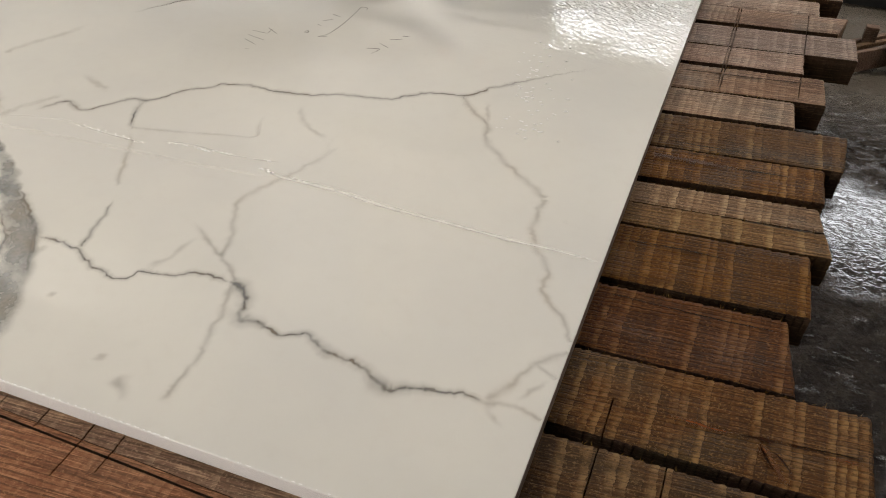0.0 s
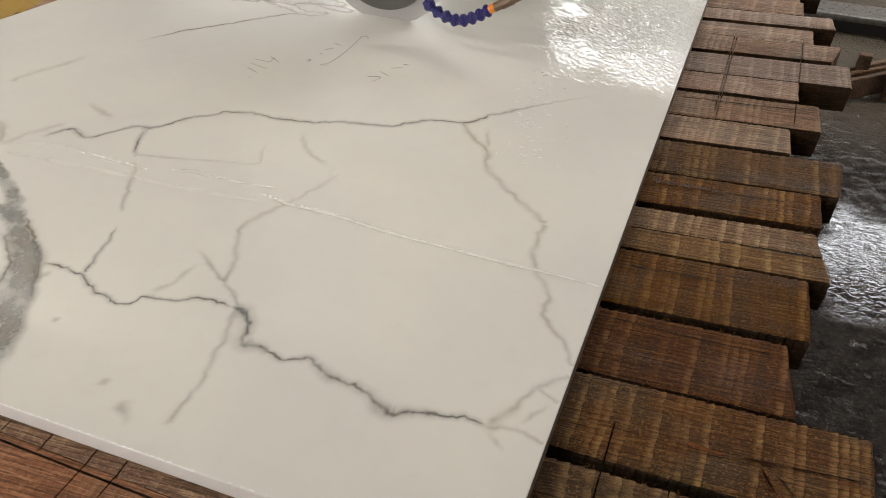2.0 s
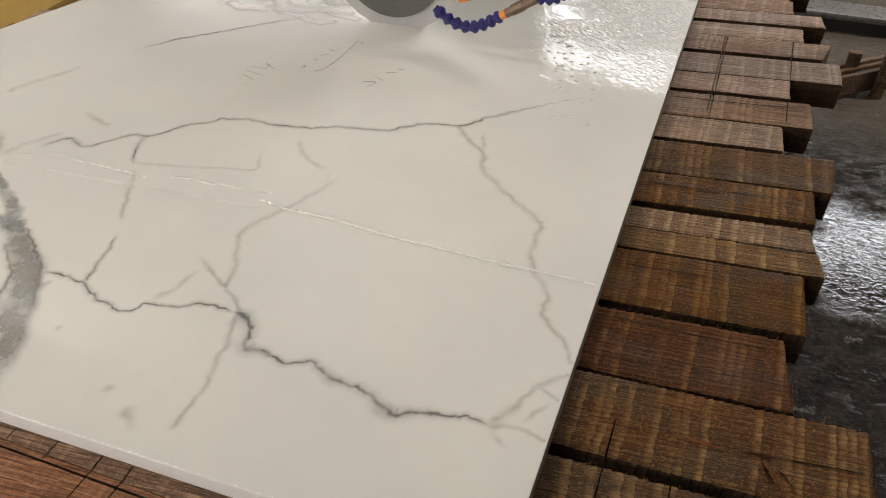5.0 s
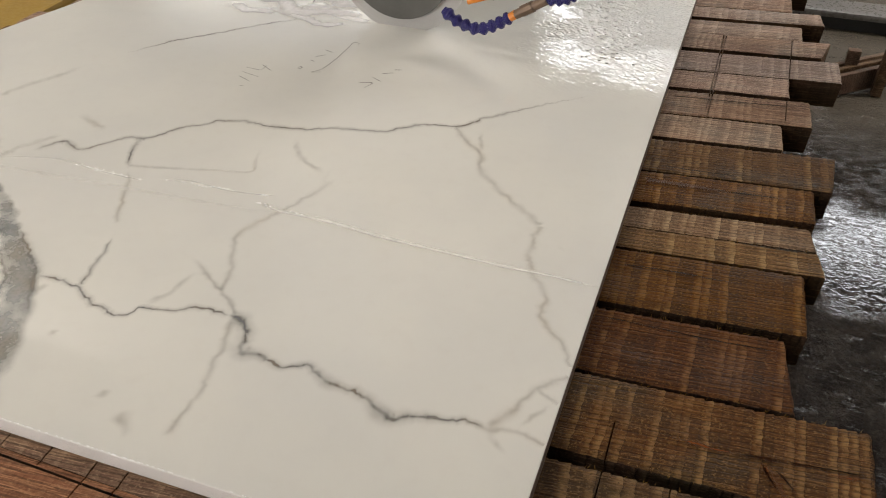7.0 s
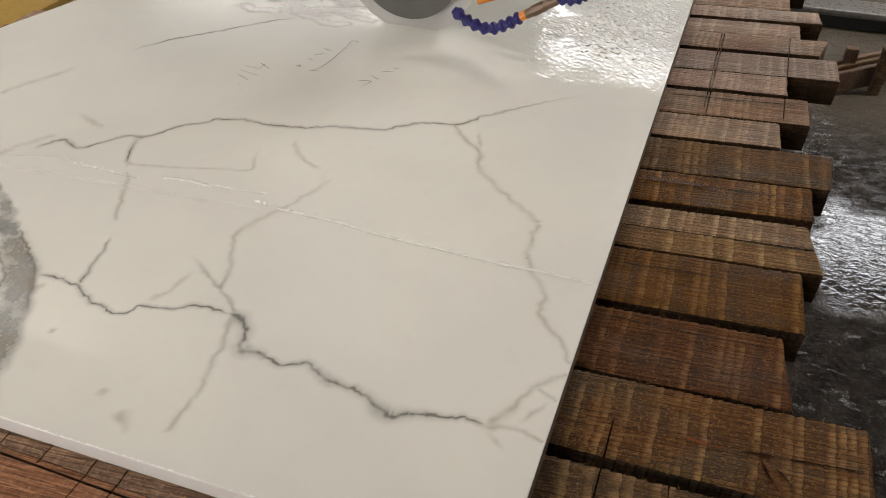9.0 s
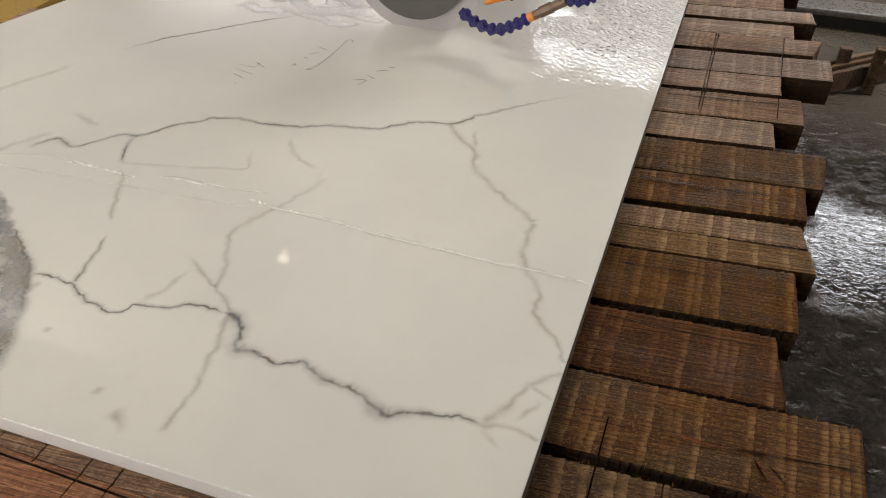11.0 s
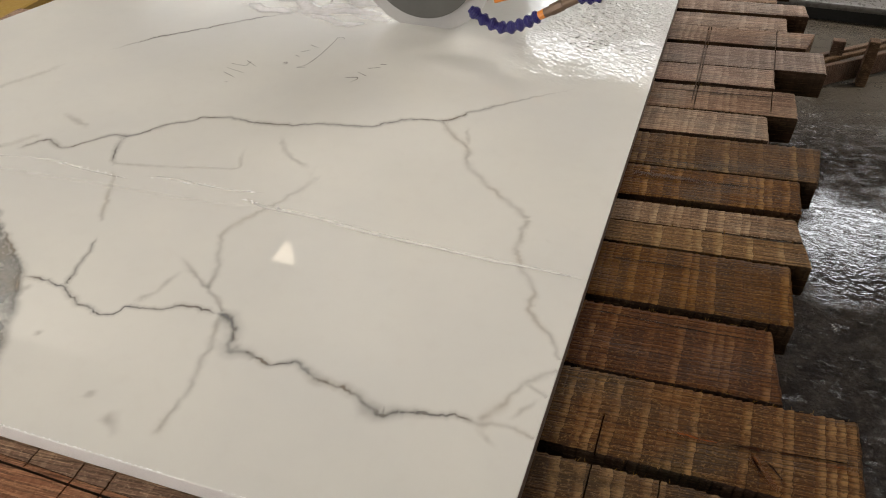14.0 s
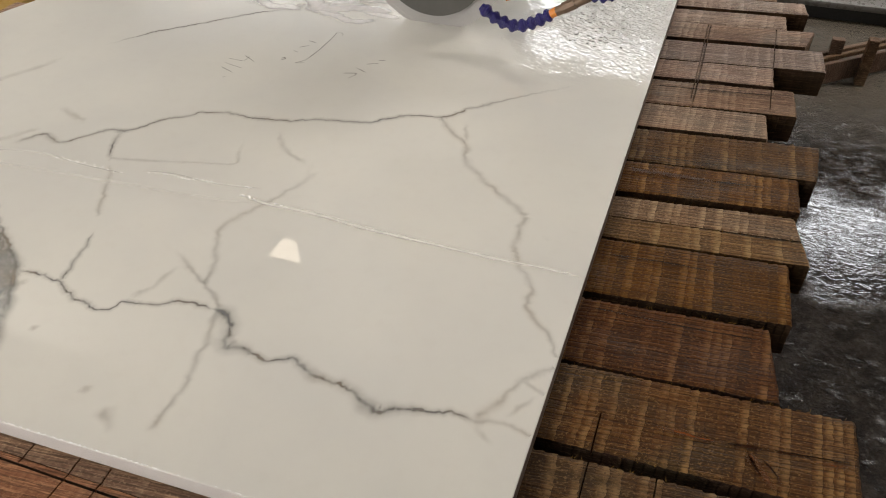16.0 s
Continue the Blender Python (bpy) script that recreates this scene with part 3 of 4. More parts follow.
crack([(0.29, 0.268), (0.315, 0.271), (0.34, 0.273)], [0.006, 0.012, 0.010], M_PITCH, 7, "resin_streak")
crack([(0.135, 0.796), (0.163, 0.799), (0.185, 0.801), (0.224, 0.804)], [0.006, 0.009, 0.008, 0.005], M_CRACK, 8)
crack([(0.004, 0.789), (0.059, 0.793), (0.114, 0.795), (0.15, 0.797)], [0.022, 0.028, 0.020, 0.010], M_STAIN, 9, "resin_streak")
crack([(0.158, 0.663), (0.202, 0.666), (0.242, 0.670), (0.272, 0.673)], [0.004, 0.008, 0.008], M_CRACK, 10)
crack([(0.0, 1.099), (0.082, 1.108), (0.157, 1.117), (0.226, 1.127)], [0.006, 0.006, 0.005], M_CRACK, 11)
crack([(0.018, 0.839), (0.075, 0.843), (0.119, 0.846), (0.155, 0.848)], [0.005, 0.006, 0.004], M_CRACK, 12)
crack([(0.01, 0.436), (0.08, 0.438), (0.15, 0.440), (0.235, 0.446)], [0.004, 0.005, 0.004], M_CRACK, 13)
crack([(0.01, 0.556), (0.091, 0.563), (0.17, 0.566)], [0.005, 0.006, 0.004], M_CRACK, 14)
rng = random.Random(21)
bm = bmesh.new()
for y0, y1, ends, mat, dz in BOARDS:
    xe = min(ends)
    if not 0.05 < y0 < 1.6:
        continue
    for i in range(26 if y0 < 0.5 else 12):
        far = rng.random() < 0.75
        x = rng.uniform(0.01, xe - 0.005)
        y = skew(x, y1 - 0.001 if far else y0 + 0.001)
        a, n = rng.uniform(-0.5, 0.5) + (1.5 if rng.random() < 0.6 else 0.2), rng.uniform(0.002, 0.006)
        side = 1 if far else -1
        p = Vector((x, y, LOW + dz - 0.002))
        rod(bm, p, p + Vector((math.cos(a) * n, side * abs(math.sin(a)) * n, rng.uniform(0.0, 0.003))), 0.0006, 0.00015, 4)
tagged(part("wood_splinters", bm, M_WOOD_OLIVE), "fine pale splinters along the sawn board edges", "splinters", kind="stuff")

bench = tagged(new("saw_bench"), "grey steel bench frame carrying the timber boards", "bench")
bz = LOW - 0.056
for x in (-1.3, -0.6, 0.08):
    part("beam", box(bmesh.new(), x - 0.05, x + 0.05, -0.28, 1.95, bz - 0.121, bz - 0.001, 0.004), M_GREY, bench)
    for y in (-0.15, 0.85, 1.8):
        part("leg", box(bmesh.new(), x - 0.04, x + 0.04, y - 0.04, y + 0.04, 0.0, bz - 0.121, 0.004), M_GREY, bench)

# ---- the slab ----
slab = tagged(new("marble_slab"), "white polished stone slab with grey and brown veins, wet, on timber boards", "slab")
LEFT0, LEFT1, BACK, EAST = -1.735, -1.13, 2.0, -0.006


def front_line(x):
    """The slab's front edge, not quite square to its side."""
    return 0.015 + 0.019 * x


bm = bmesh.new()
vs = [bm.verts.new(c) for c in ((LEFT0, front_line(LEFT0), LOW), (EAST, front_line(EAST), LOW), (EAST, BACK, LOW), (LEFT1, BACK, LOW))]
f = bm.faces.new(vs)
r = bmesh.ops.extrude_face_region(bm, geom=[f])
for v in r["geom"]:
    if isinstance(v, bmesh.types.BMVert):
        v.co.z = TOP
bmesh.ops.recalc_face_normals(bm, faces=bm.faces)
bmesh.ops.bevel(bm, geom=[e for e in bm.edges if all(v.co.z > TOP - 1e-4 for v in e.verts)], offset=0.0016, segments=3, affect="EDGES", profile=0.5)
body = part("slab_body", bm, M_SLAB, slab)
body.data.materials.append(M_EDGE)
body.data.materials.append(M_FRONT)
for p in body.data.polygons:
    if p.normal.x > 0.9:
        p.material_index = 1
    elif p.normal.y < -0.9:
        p.material_index = 2

count = 0


def vein(pts, widths, mat, jitter=0.0036, fade=(0.03, 0.03), name="vein"):
    global count
    count += 1
    if name == "vein":
        widths = [w * (1.15 if w >= 0.025 else 2.1 if mat is M_VEIN else 2.7) for w in widths]
    return ribbon(name, pts, widths, mat, slab, TOP + 0.0002 + 0.00002 * count, jitter, 0.004, fade, seed=count)


D, S, F = M_VEIN, M_VEIN_SOFT, M_VEIN_FAINT
# the long forked vein across the front
vein([(-0.764, 0.218), (-0.749, 0.226), (-0.725, 0.228), (-0.705, 0.225), (-0.688, 0.226), (-0.672, 0.214), (-0.648, 0.204), (-0.622, 0.199), (-0.599, 0.195), (-0.587, 0.205), (-0.583, 0.218), (-0.563, 0.224), (-0.543, 0.225), (-0.528, 0.233), (-0.511, 0.244), (-0.494, 0.248), (-0.472, 0.246), (-0.45, 0.246)], [0.012, 0.009, 0.012, 0.009, 0.009, 0.011, 0.013], D)
vein([(-0.46, 0.2465), (-0.45, 0.246), (-0.432, 0.239), (-0.419, 0.224), (-0.412, 0.207), (-0.407, 0.192), (-0.386, 0.195), (-0.368, 0.1935)], [0.013, 0.023, 0.0245, 0.022, 0.013], D, fade=(0.01, 0.003))
vein([(-0.372, 0.193), (-0.349, 0.188), (-0.332, 0.193), (-0.318, 0.201), (-0.296, 0.192), (-0.275, 0.183), (-0.253, 0.184), (-0.227, 0.177), (-0.205, 0.166), (-0.185, 0.158), (-0.168, 0.169), (-0.146, 0.175), (-0.123, 0.179), (-0.109, 0.185), (-0.09, 0.185), (-0.077, 0.182)], [0.011, 0.011, 0.015, 0.021, 0.016, 0.022, 0.0245, 0.017, 0.013, 0.011, 0.012], D, fade=(0.003, 0.014))
vein([(-0.215, 0.172), (-0.2, 0.161), (-0.186, 0.157)], [0.02, 0.022, 0.012], S)
vein([(-0.285, 0.187), (-0.268, 0.179)], [0.014, 0.016], S)
vein([(-0.077, 0.182), (-0.064, 0.202), (-0.052, 0.231), (-0.039, 0.256), (-0.026, 0.274), (-0.008, 0.291)], [0.012, 0.010, 0.008], S, fade=(0.012, 0.0))
vein([(-0.04, 0.259), (-0.009, 0.246)], [0.007, 0.006], S, fade=(0.012, 0.0))
vein([(-0.095, 0.184), (-0.075, 0.183), (-0.048, 0.192), (-0.029, 0.187), (-0.009, 0.183)], [0.010, 0.008, 0.007], S, fade=(0.03, 0.0))
vein([(-0.077, 0.182), (-0.063, 0.167), (-0.042, 0.154)], [0.01, 0.006], F)
vein([(-0.048, 0.194), (-0.031, 0.218), (-0.015, 0.247)], [0.006, 0.006], F)
# branches upward from the fork
vein([(-0.452, 0.248), (-0.47, 0.268), (-0.495, 0.284), (-0.52, 0.297), (-0.543, 0.315), (-0.583, 0.337)], [0.009, 0.008, 0.007, 0.009], S, fade=(0.005, 0.06))
vein([(-0.495, 0.284), (-0.501, 0.308), (-0.51, 0.332), (-0.522, 0.356), (-0.54, 0.388), (-0.541, 0.407), (-0.531, 0.435), (-0.519, 0.46), (-0.507, 0.482), (-0.495, 0.514), (-0.48, 0.554), (-0.491, 0.59), (-0.488, 0.632)], [0.009, 0.011, 0.010, 0.010, 0.008], S, fade=(0.005, 0.18))
vein([(-0.48, 0.554), (-0.467, 0.589)], [0.007, 0.006], F)
vein([(-0.495, 0.593), (-0.538, 0.614), (-0.562, 0.633), (-0.597, 0.676)], [0.008, 0.010, 0.010], F)
vein([(-0.581, 0.221), (-0.561, 0.256), (-0.557, 0.286), (-0.548, 0.311)], [0.008, 0.009], F)
vein([(-0.454, 0.242), (-0.442, 0.215), (-0.433, 0.189), (-0.429, 0.162), (-0.423, 0.137), (-0.418, 0.113), (-0.419, 0.095), (-0.419, 0.075), (-0.418, 0.062), (-0.422, 0.043)], [0.009, 0.010, 0.010, 0.011], S, fade=(0.01, 0.02))
vein([(-0.689, 0.228), (-0.696, 0.249), (-0.70, 0.268), (-0.705, 0.29), (-0.712, 0.316), (-0.721, 0.336)], [0.010, 0.011, 0.008], D, fade=(0.005, 0.03))
vein([(-0.736, 0.362), (-0.755, 0.397), (-0.772, 0.429), (-0.79, 0.463), (-0.815, 0.495)], [0.008, 0.012, 0.010, 0.006], S, fade=(0.01, 0.03))
vein([(-0.815, 0.497), (-0.823, 0.507), (-0.845, 0.542), (-0.856, 0.574), (-0.854, 0.589)], [0.009, 0.012, 0.014], D)
vein([(-0.823, 0.507), (-0.778, 0.517), (-0.73, 0.528), (-0.674, 0.543), (-0.615, 0.559), (-0.626, 0.593), (-0.635, 0.629)], [0.007, 0.006, 0.006], F, jitter=0.0008, fade=(0.005, 0.05))
# the upper vein
vein([(-1.059, 0.44), (-1.053, 0.469), (-1.047, 0.487), (-1.026, 0.52), (-0.999, 0.554)], [0.016, 0.012, 0.010], F)
vein([(-1.02, 0.49), (-1.006, 0.505), (-0.983, 0.536), (-0.958, 0.527), (-0.937, 0.521), (-0.916, 0.543), (-0.895, 0.571), (-0.879, 0.586), (-0.854, 0.589), (-0.835, 0.608), (-0.823, 0.629), (-0.801, 0.654), (-0.774, 0.67), (-0.759, 0.689), (-0.703, 0.703), (-0.663, 0.698)], [0.010, 0.016, 0.011, 0.013, 0.011, 0.011, 0.013], D, fade=(0.04, 0.003))
vein([(-0.665, 0.698), (-0.629, 0.706), (-0.586, 0.714), (-0.545, 0.734), (-0.504, 0.742), (-0.457, 0.751), (-0.437, 0.769), (-0.408, 0.791), (-0.38, 0.804), (-0.344, 0.81), (-0.322, 0.825), (-0.304, 0.852), (-0.279, 0.875), (-0.25, 0.904), (-0.224, 0.929), (-0.188, 0.959), (-0.12, 1.02)], [0.014, 0.011, 0.012, 0.013, 0.010, 0.012, 0.008, 0.006], D, fade=(0.003, 0.22))
vein([(-0.34, 0.808), (-0.317, 0.78), (-0.278, 0.744), (-0.265, 0.729), (-0.261, 0.703), (-0.246, 0.681), (-0.212, 0.649), (-0.179, 0.62), (-0.152, 0.601), (-0.118, 0.575)], [0.009, 0.012, 0.010, 0.011, 0.013], S, fade=(0.005, 0.004))
vein([(-0.118, 0.575), (-0.12, 0.534), (-0.114, 0.494), (-0.102, 0.465), (-0.084, 0.441), (-0.07, 0.422), (-0.068, 0.386), (-0.054, 0.366), (-0.039, 0.352), (-0.025, 0.338), (-0.009, 0.308)], [0.013, 0.011, 0.010, 0.011, 0.008], S, fade=(0.005, 0.0))
vein([(-0.295, 0.809), (-0.266, 0.739)], [0.008, 0.008], F)
vein([(-0.085, 0.54), (-0.068, 0.525)], [0.008, 0.006], F)
vein([(-1.025, 0.629), (-0.997, 0.614), (-0.964, 0.601), (-0.935, 0.587)], [0.010, 0.014, 0.008], F)
vein([(-1.117, 0.859), (-1.087, 0.901), (-1.056, 0.946), (-1.015, 0.989), (-0.955, 1.048), (-0.916, 1.089), (-0.855, 1.141), (-0.818, 1.178)], [0.006, 0.009, 0.009, 0.009], D, fade=(0.12, 0.1))
vein([(-1.224, 0.632), (-1.206, 0.685), (-1.173, 0.741), (-1.152, 0.806)], [0.014, 0.016, 0.012], F, fade=(0.01, 0.08))
vein([(-1.135, 0.518), (-1.088, 0.479), (-1.06, 0.444)], [0.02, 0.016, 0.010], S)
# the broad grey band on the western side
vein([(-1.03, 0.41), (-0.97, 0.366), (-0.921, 0.335), (-0.877, 0.292), (-0.832, 0.256), (-0.80, 0.232), (-0.775, 0.206), (-0.752, 0.176), (-0.738, 0.143), (-0.72, 0.112), (-0.71, 0.08), (-0.70, 0.04), (-0.70, 0.0)], [0.006, 0.014, 0.034, 0.05, 0.055, 0.06, 0.075, 0.085, 0.09, 0.09], M_VEIN_WIDE, jitter=0.003, fade=(0.02, 0))
vein([(-0.95, 0.29), (-0.91, 0.30), (-0.87, 0.285)], [0.03, 0.03, 0.02], M_VEIN_WIDE)
vein([(-0.872, 0.262), (-0.835, 0.235), (-0.80, 0.203), (-0.783, 0.165), (-0.765, 0.14)], [0.012, 0.016, 0.016], D)
vein([(-0.87, 0.305), (-0.835, 0.278), (-0.79, 0.246), (-0.765, 0.219), (-0.735, 0.18), (-0.71, 0.145)], [0.012, 0.016, 0.012], D)
for (sx, sy), w in (((-0.483, 0.053), 0.02), ((-0.47, 0.044), 0.03), ((-0.527, 0.076), 0.014), ((-0.661, 0.138), 0.012), ((-0.736, 0.207), 0.014)):
    vein([(sx - w * 0.4, sy + w * 0.5), (sx, sy), (sx + w * 0.4, sy - w * 0.5)], [w * 0.5, w, w * 0.4], F if w != 0.02 else S, fade=(w * 0.5, w * 0.5))


def stroke(*pts):
    vein(pts, [0.003, 0.0034, 0.0024], M_PEN, 0.0005, (0.003, 0.006), "pencil_mark")


# pencil marks, too faint to read
stroke((-0.80, 0.819), (-0.79, 0.824))
stroke((-0.824, 0.858), (-0.787, 0.842))
stroke((-0.828, 0.876), (-0.78, 0.865))
stroke((-0.83, 0.895), (-0.79, 0.893))
stroke((-0.804, 0.917), (-0.77, 0.896))
stroke((-0.793, 0.892), (-0.792, 0.917))
stroke((-0.727, 0.926), (-0.723, 0.934), (-0.718, 0.929), (-0.723, 0.924), (-0.727, 0.926))
stroke((-0.721, 0.968), (-0.706, 0.963))
stroke((-0.717, 0.984), (-0.698, 1.001))
stroke((-0.713, 1.021), (-0.688, 1.014))
stroke((-0.692, 0.917), (-0.677, 0.938), (-0.671, 0.985), (-0.67, 1.051), (-0.671, 1.072), (-0.658, 1.074), (-0.654, 1.062))
stroke((-0.692, 0.917), (-0.671, 0.926))
stroke((-0.581, 0.908), (-0.554, 0.915), (-0.562, 0.89))
stroke((-0.566, 0.938), (-0.538, 0.925))
stroke((-0.553, 0.957), (-0.527, 0.97))
stroke((-0.537, 0.981), (-0.52, 0.985))

# water standing on the slab: the lip of the film and loose beads
water = tagged(new("water_film_edge"), "thin glistening lip of water across the slab", "water")


def lip(pts, widths, lift, seed):
    ribbon("water_lip", pts, widths, M_LIP, water, TOP + 0.0012, 0.0005, 0.003, (0.05, 0.05), lift, seed)


lip([(-0.56, 0.487), (-0.512, 0.476), (-0.464, 0.477), (-0.415, 0.476), (-0.365, 0.471), (-0.326, 0.468), (-0.226, 0.466), (-0.139, 0.464), (-0.078, 0.466), (-0.004, 0.464)], [0.012, 0.015, 0.014, 0.011, 0.007], 0.0005, 3)
lip([(-0.93, 0.482), (-0.861, 0.476), (-0.808, 0.475), (-0.76, 0.475)], [0.003, 0.004], 0.001, 4)
lip([(-0.75, 0.490), (-0.714, 0.498), (-0.682, 0.501), (-0.65, 0.498), (-0.616, 0.498), (-0.576, 0.502), (-0.53, 0.511)], [0.003, 0.005, 0.004], 0.001, 5)
ribbon("film_step", [(-1.042, 0.431), (-0.911, 0.441), (-0.779, 0.45), (-0.662, 0.456), (-0.572, 0.464), (-0.506, 0.474)], [0.012, 0.014, 0.012, 0.008], M_FILM, water, TOP + 0.0012, 0.0008, 0.004, (0.02, 0.12), 0.0003, 6)
ribbon("film_step", [(-1.05, 0.458), (-0.98, 0.478), (-0.92, 0.483), (-0.86, 0.477)], [0.006, 0.008, 0.006], M_FILM, water, TOP + 0.0012, 0.0008, 0.004, (0.03, 0.05), 0.0003, 7)
rng = random.Random(5)
bm = bmesh.new()
# white drops added for the sparkle of light on the front edge
for i in range(95):
    t = rng.random()
    x = -0.66 + 0.64 * t if rng.random() < 0.3 else -0.68 + 0.3 * t
    y = front_line(x) + 0.0012
    m = Matrix.Translation((x, y, TOP + 0.0002)) @ Matrix.Diagonal((rng.uniform(0.0008, 0.003), rng.uniform(0.0006, 0.0011), rng.uniform(0.0006, 0.0013), 1))
    bmesh.ops.create_icosphere(bm, subdivisions=1, radius=1.0, matrix=m)
# opaque white, so that the drops' glint comes from their colour
M_DROP = Mat("white_glint_drop", Base_Color=(0.95, 0.95, 0.94, 1), Roughness=0.03).m
tagged(part("edge_glint_drops", bm, M_DROP, None, smooth=True), "tiny white drops standing for sparkle along the slab's front edge", "water", kind="stuff")

bm = bmesh.new()
for line, n in (((-0.91, 0.482, -0.77, 0.475), 26), ((-0.74, 0.492, -0.55, 0.505), 26), ((-0.56, 0.486, -0.47, 0.477), 12)):
    for i in range(n):
        t = rng.random()
        x, y = line[0] + (line[2] - line[0]) * t, line[1] + (line[3] - line[1]) * t + rng.uniform(-0.003, 0.003)
        m = Matrix.Translation((x, y, TOP + 0.0012)) @ Matrix.Diagonal((rng.uniform(0.001, 0.0036), rng.uniform(0.0006, 0.0012), rng.uniform(0.0008, 0.0016), 1))
        bmesh.ops.create_icosphere(bm, subdivisions=2, radius=1.0, matrix=m)
tagged(part("water_beads", bm, M_DROP, None, smooth=True), "small glinting beads of water lying on the slab", "water", kind="stuff")

# white beads added for an early strip of glints, later moved into the flow
bm = bmesh.new()
for i in range(70):
    x, y = rng.gauss(-0.235, 0.026), rng.uniform(0.72, 1.06)
    x += (0.9 - y) * 0.22
    m = Matrix.Translation((x, y, TOP + 0.0007)) @ Matrix.Rotation(rng.uniform(-0.3, 0.3), 4, "Z") @ Matrix.Diagonal((rng.uniform(0.0015, 0.0055), rng.uniform(0.0012, 0.0022), rng.uniform(0.0008, 0.0014), 1))
    bmesh.ops.create_icosphere(bm, subdivisions=2, radius=1.0, matrix=m)
wavelets = tagged(part("water_glint_beads", bm, M_DROP, None, smooth=True), "white beads standing for glints on the slab's water", "water", kind="stuff")

# ---- the saw ----
saw = tagged(new("bridge_saw"), "wet stone-cutting saw head with disc blade and blue coolant hose", "saw")
CUT, AXLE, RB = 1.187, 0.147, 0.158


def disc(r, y0, y1, n=64, cz=AXLE):
    return rod(bmesh.new(), (0, y0, cz), (0, y1, cz), r, n=n)


blade = tagged(new("blade"), "wet steel cutting disc")
blade.parent = saw
blade.location = (0, 0, AXLE)
bm = rod(bmesh.new(), (0, -0.0013, 0), (0, 0.0013, 0), RB - 0.002, n=72)
part("disc", bm, M_STEEL, blade)
for i in range(24):
    a = math.tau * i / 24
    m = Matrix.Rotation(a, 4, "Y")
    bm = box(bmesh.new(), -0.0204, 0.0204, -0.0017, 0.0017, RB - 0.0085, RB)
    bm.transform(m)
    part("segment", bm, M_STEEL, blade)
part("flange", disc(0.123, -0.016, -0.002), M_FLANGE, saw, "dark round clamping flange")
part("spindle_nut", rod(bmesh.new(), (0, -0.04, AXLE), (0, -0.015, AXLE), 0.025, n=6), M_PIPE, saw)
bm = bmesh.new()
box(bm, -0.19, 0.19, -0.03, 0.04, 0.175, 0.34, 0.02)
part("blade_guard", bm, M_GREY, saw, "grey steel blade guard")
part("motor", rod(bmesh.new(), (0, 0.05, AXLE + 0.12), (0, 0.42, AXLE + 0.12), 0.10, n=32), M_GREY, saw)
part("head_cover", box(bmesh.new(), -0.437, -0.12, -0.02, 0.3, 0.36, 1.3, 0.02), M_GREY, saw, "grey sheet-metal head cover")
part("carriage", box(bmesh.new(), -0.118, 0.45, 0.0, 0.3, 0.42, 1.7, 0.02), M_CREAM, saw, "cream-painted saw carriage")

HY = -0.08
U = [(0.129, 0.087), (0.149, 0.072), (0.166, 0.063), (0.186, 0.057), (0.206, 0.054), (0.225, 0.061), (0.242, 0.069), (0.259, 0.080), (0.273, 0.090)]


def bead_profile(bm, a, b, r):
    """One ball-jointed link: a waisted collar that widens into a cup."""
    a, b = Vector(a), Vector(b)
    d = b - a
    for s, e, r0, r1 in ((0.0, 0.2, 0.6, 0.72), (0.2, 0.42, 0.72, 1.06), (0.42, 0.66, 1.06, 1.08), (0.66, 0.86, 1.08, 0.8), (0.86, 1.06, 0.8, 0.55)):
        rod(bm, a + d * s, a + d * e, r * r0, r * r1, 14)


def hose(line, y, r, links):
    pts = [Vector((x, y, z)) for x, z in line]
    for i in range(links):
        f0, f1 = (len(pts) - 1) * i / links, (len(pts) - 1) * (i + 1) / links
        a = pts[int(f0)].lerp(pts[min(int(f0) + 1, len(pts) - 1)], f0 % 1)
        b = pts[min(int(f1), len(pts) - 1)].lerp(pts[min(int(f1) + 1, len(pts) - 1)], f1 % 1)
        bm = bmesh.new()
        bead_profile(bm, a, b, r)
        part("hose_link", bm, M_BLUE, saw, "dark blue plastic hose link", True)


hose(U, HY, 0.0126, 8)
part("hose_nut", rod(bmesh.new(), (0.272, HY, 0.089), (0.284, HY, 0.097), 0.0088, 0.0095, 12), M_ORANGE, saw, "orange plastic hose nut")
part("pipe", rod(bmesh.new(), (0.283, HY, 0.096), (0.345, HY, 0.134), 0.0095, n=18), M_PIPE, saw, "muddy brown metal pipe")
part("valve", rod(bmesh.new(), (0.296, HY, 0.104), (0.318, HY, 0.1175), 0.0115, n=8), M_PIPE, saw)
hose([(0.345, 0.134), (0.377, 0.136), (0.40, 0.15), (0.42, 0.19)], HY, 0.0108, 6)
hose([(0.218, 0.117), (0.25, 0.126), (0.288, 0.128), (0.32, 0.14)], HY + 0.03, 0.0108, 6)
part("nozzle", rod(bmesh.new(), (0.172, HY + 0.03, 0.096), (0.214, HY + 0.03, 0.115), 0.0048, 0.0082, 14), M_ORANGE, saw, "orange plastic coolant nozzle")
# thrown water, in sheets that ride with the blade
rng = random.Random(11)
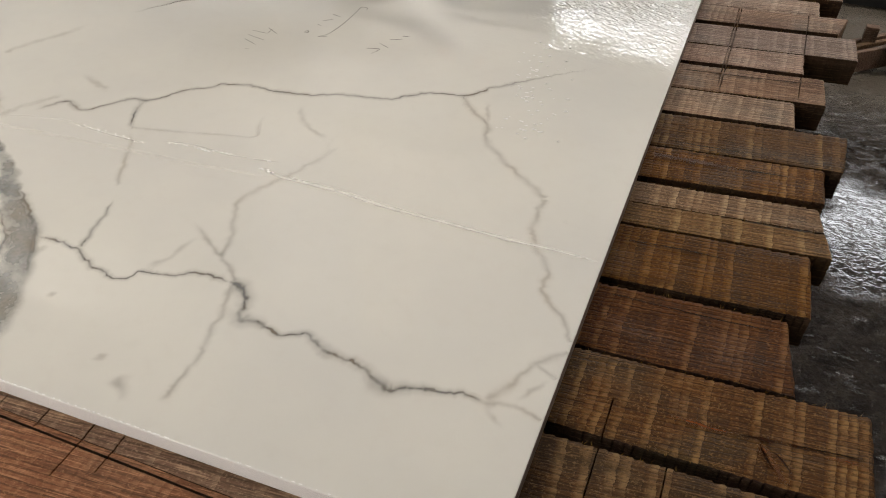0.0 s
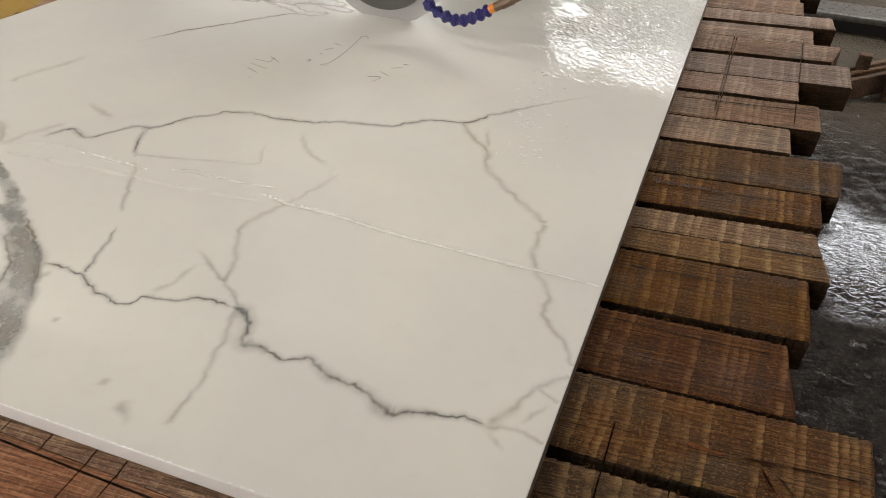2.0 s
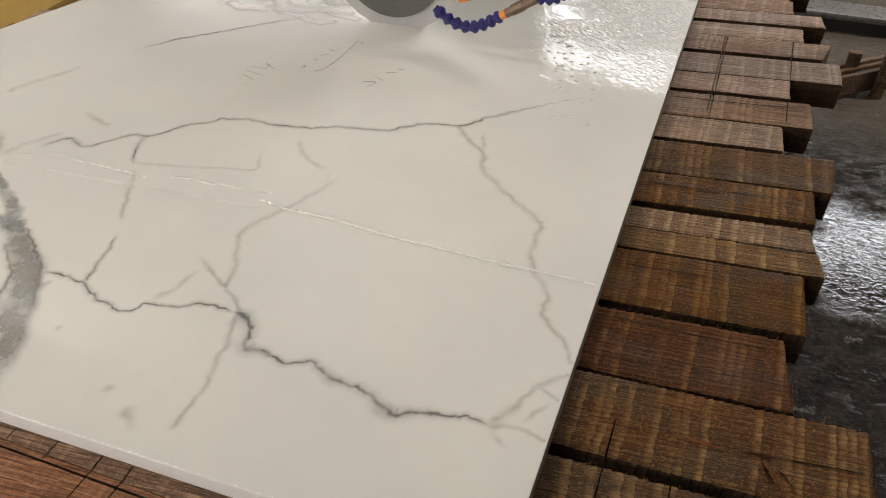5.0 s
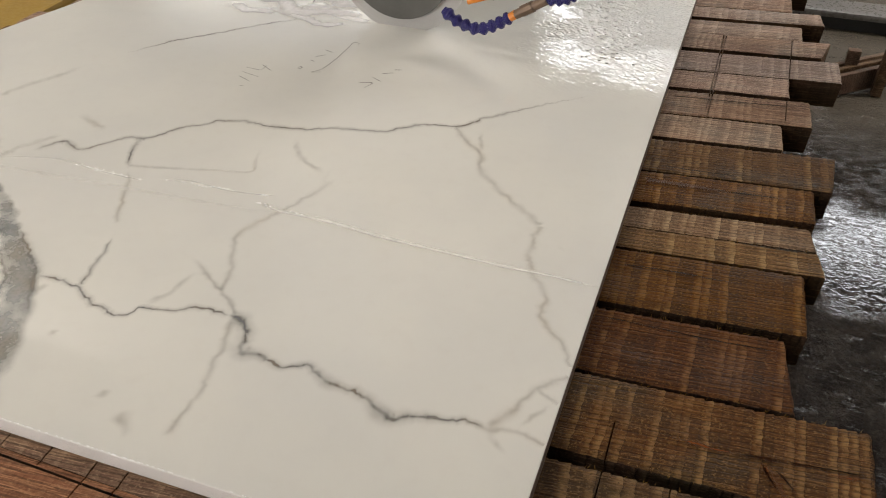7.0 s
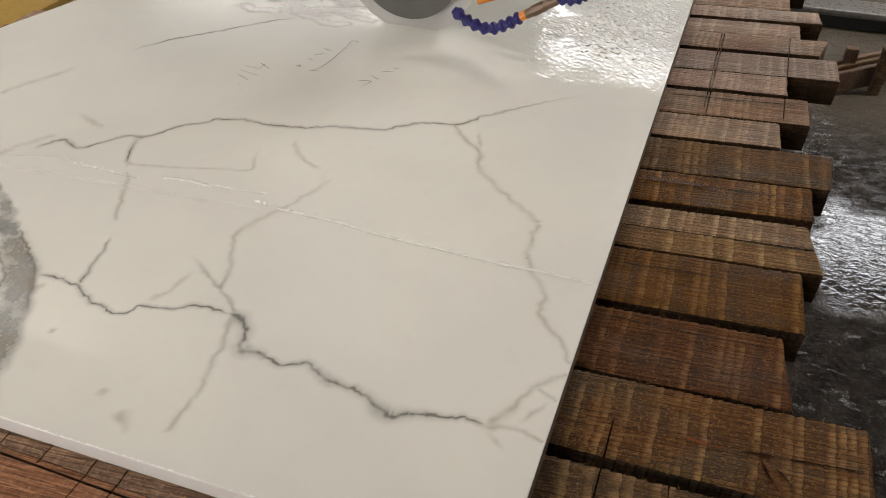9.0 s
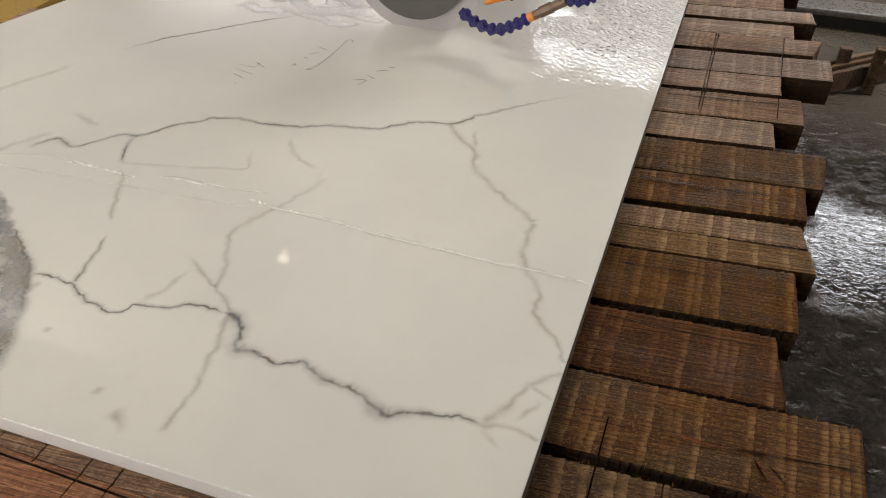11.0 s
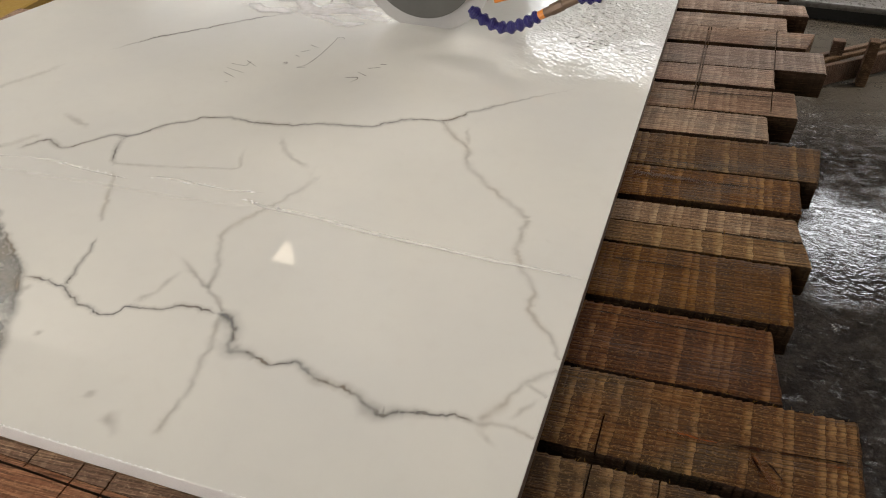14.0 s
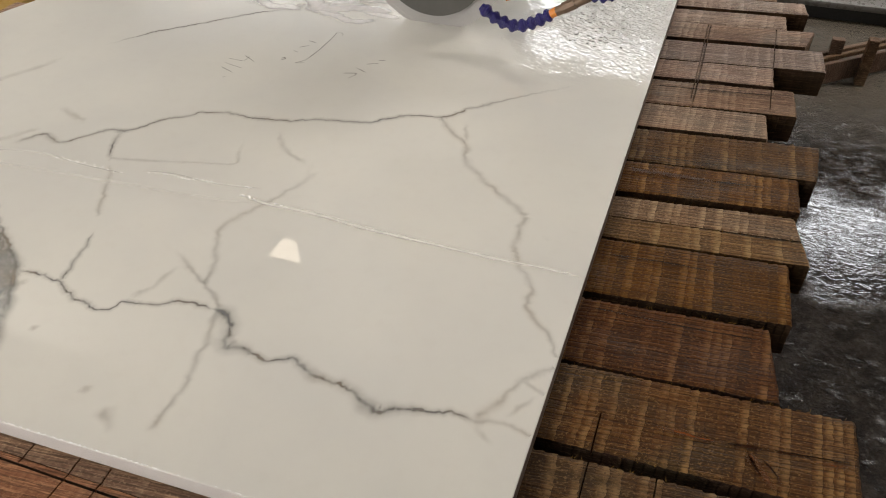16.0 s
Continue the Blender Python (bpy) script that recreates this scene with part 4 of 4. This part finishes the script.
for i, (x0, y0, w, far) in enumerate(((-0.07, 0.0, 0.03, 0.30), (-0.12, -0.03, 0.022, 0.22), (-0.10, 0.035, 0.035, 0.34), (-0.16, 0.075, 0.05, 0.40), (-0.05, 0.12, 0.07, 0.42), (-0.02, 0.20, 0.08, 0.46), (-0.30, -0.035, 0.025, 0.16))):
    pts = [(x0 - far * f, y0 + (0.02 + 0.05 * f) * rng.uniform(-1, 1)) for f in (0, 0.25, 0.5, 0.75, 1)]
    ribbon("water_streak", pts, [w * 1.0, w * 1.7, w * 2.1, w * 1.8, w], M_SPRAY, saw, 0.001 + 0.0004 * i, 0.0025, 0.006, (0.03, 0.09), 0.0008, 30 + i)

beam = tagged(new("saw_bridge"), "grey steel bridge beam above the bench", "saw bridge")
part("girder", box(bmesh.new(), -3.0, 2.2, CUT + 0.31, CUT + 0.62, 2.42, 2.92, 0.01), M_GIRDER, beam)
for x in (-3.0, 2.0):
    part("support", box(bmesh.new(), x, x + 0.2, CUT + 0.31, CUT + 0.62, 0.0, 2.42, 0.01), M_GIRDER, beam)

# ---- behind the bench ----
runway = tagged(part("yellow_trough", box(bmesh.new(), -2.6, -1.66, 0.2, 2.4, 0.55, 0.80, 0.01), M_YELLOW), "yellow-brown painted steel box beside the bench", "machine part")
part("foot", box(bmesh.new(), -2.4, -1.8, 0.4, 2.2, 0.0, 0.548), M_DARK, runway)

rail = tagged(new("floor_rail"), "pale galvanised rail on the floor over a dark strip of shade", "rail")
part("rail_top", box(bmesh.new(), 0.1, 4.5, 3.71, 3.88, 0.062, 0.095, 0.012), M_RAIL, rail)
# a dark block stands for the shade under the rail
part("rail_base", box(bmesh.new(), 0.1, 4.5, 3.74, 3.86, 0.0, 0.061), M_DARK, rail)

trestle = tagged(new("timber_trestle"), "low wooden trestle with slats standing on wet floor", "trestle")
def plank(name, a, b, w, h, mat):
    a, b = Vector(a), Vector(b)
    bm = box(bmesh.new(), -(b - a).length / 2, (b - a).length / 2, -w / 2, w / 2, -h / 2, h / 2, 0.004)
    bm.transform(Matrix.Translation((a + b) / 2) @ (b - a).to_track_quat("X", "Z").to_matrix().to_4x4())
    return part(name, bm, mat, trestle)


for dy in (0.0, -0.055):
    plank("slat", (0.50, 3.08 + dy, 0.10), (1.02, 3.53 + dy, 0.10), 0.022, 0.018, M_WOOD_GREY)
plank("rail", (0.50, 2.965, 0.062), (1.02, 3.415, 0.062), 0.022, 0.09, M_WOOD_GREY)
plank("block", (0.577, 3.12, 0.0), (0.578, 3.12, 0.17), 0.034, 0.05, M_WOOD_GREY)
for x, y in ((0.70, 3.085), (0.95, 3.30)):
    plank("leg", (x, y, 0.0), (x + 0.004, y, 0.2), 0.045, 0.04, M_WOOD_GREY)


# ---- what moves ----
def motions():
    walk(saw, [(t, pose(-0.604 + 0.0127 * (t - 7), CUT, TOP)) for t in (0, 4, 8, 12, 16)])
    walk(wavelets, [(0, pose(0, 0, 0)), (4.2, pose(0.0, 0.02, 0)), (6.2, pose(0.06, 0.42, 0)), (16, pose(0.06, 0.46, 0))])
    walk(blade, [(i * 0.1, pose(0, 0, AXLE, 0, 62 * i, 0)) for i in range(161)])


motions()
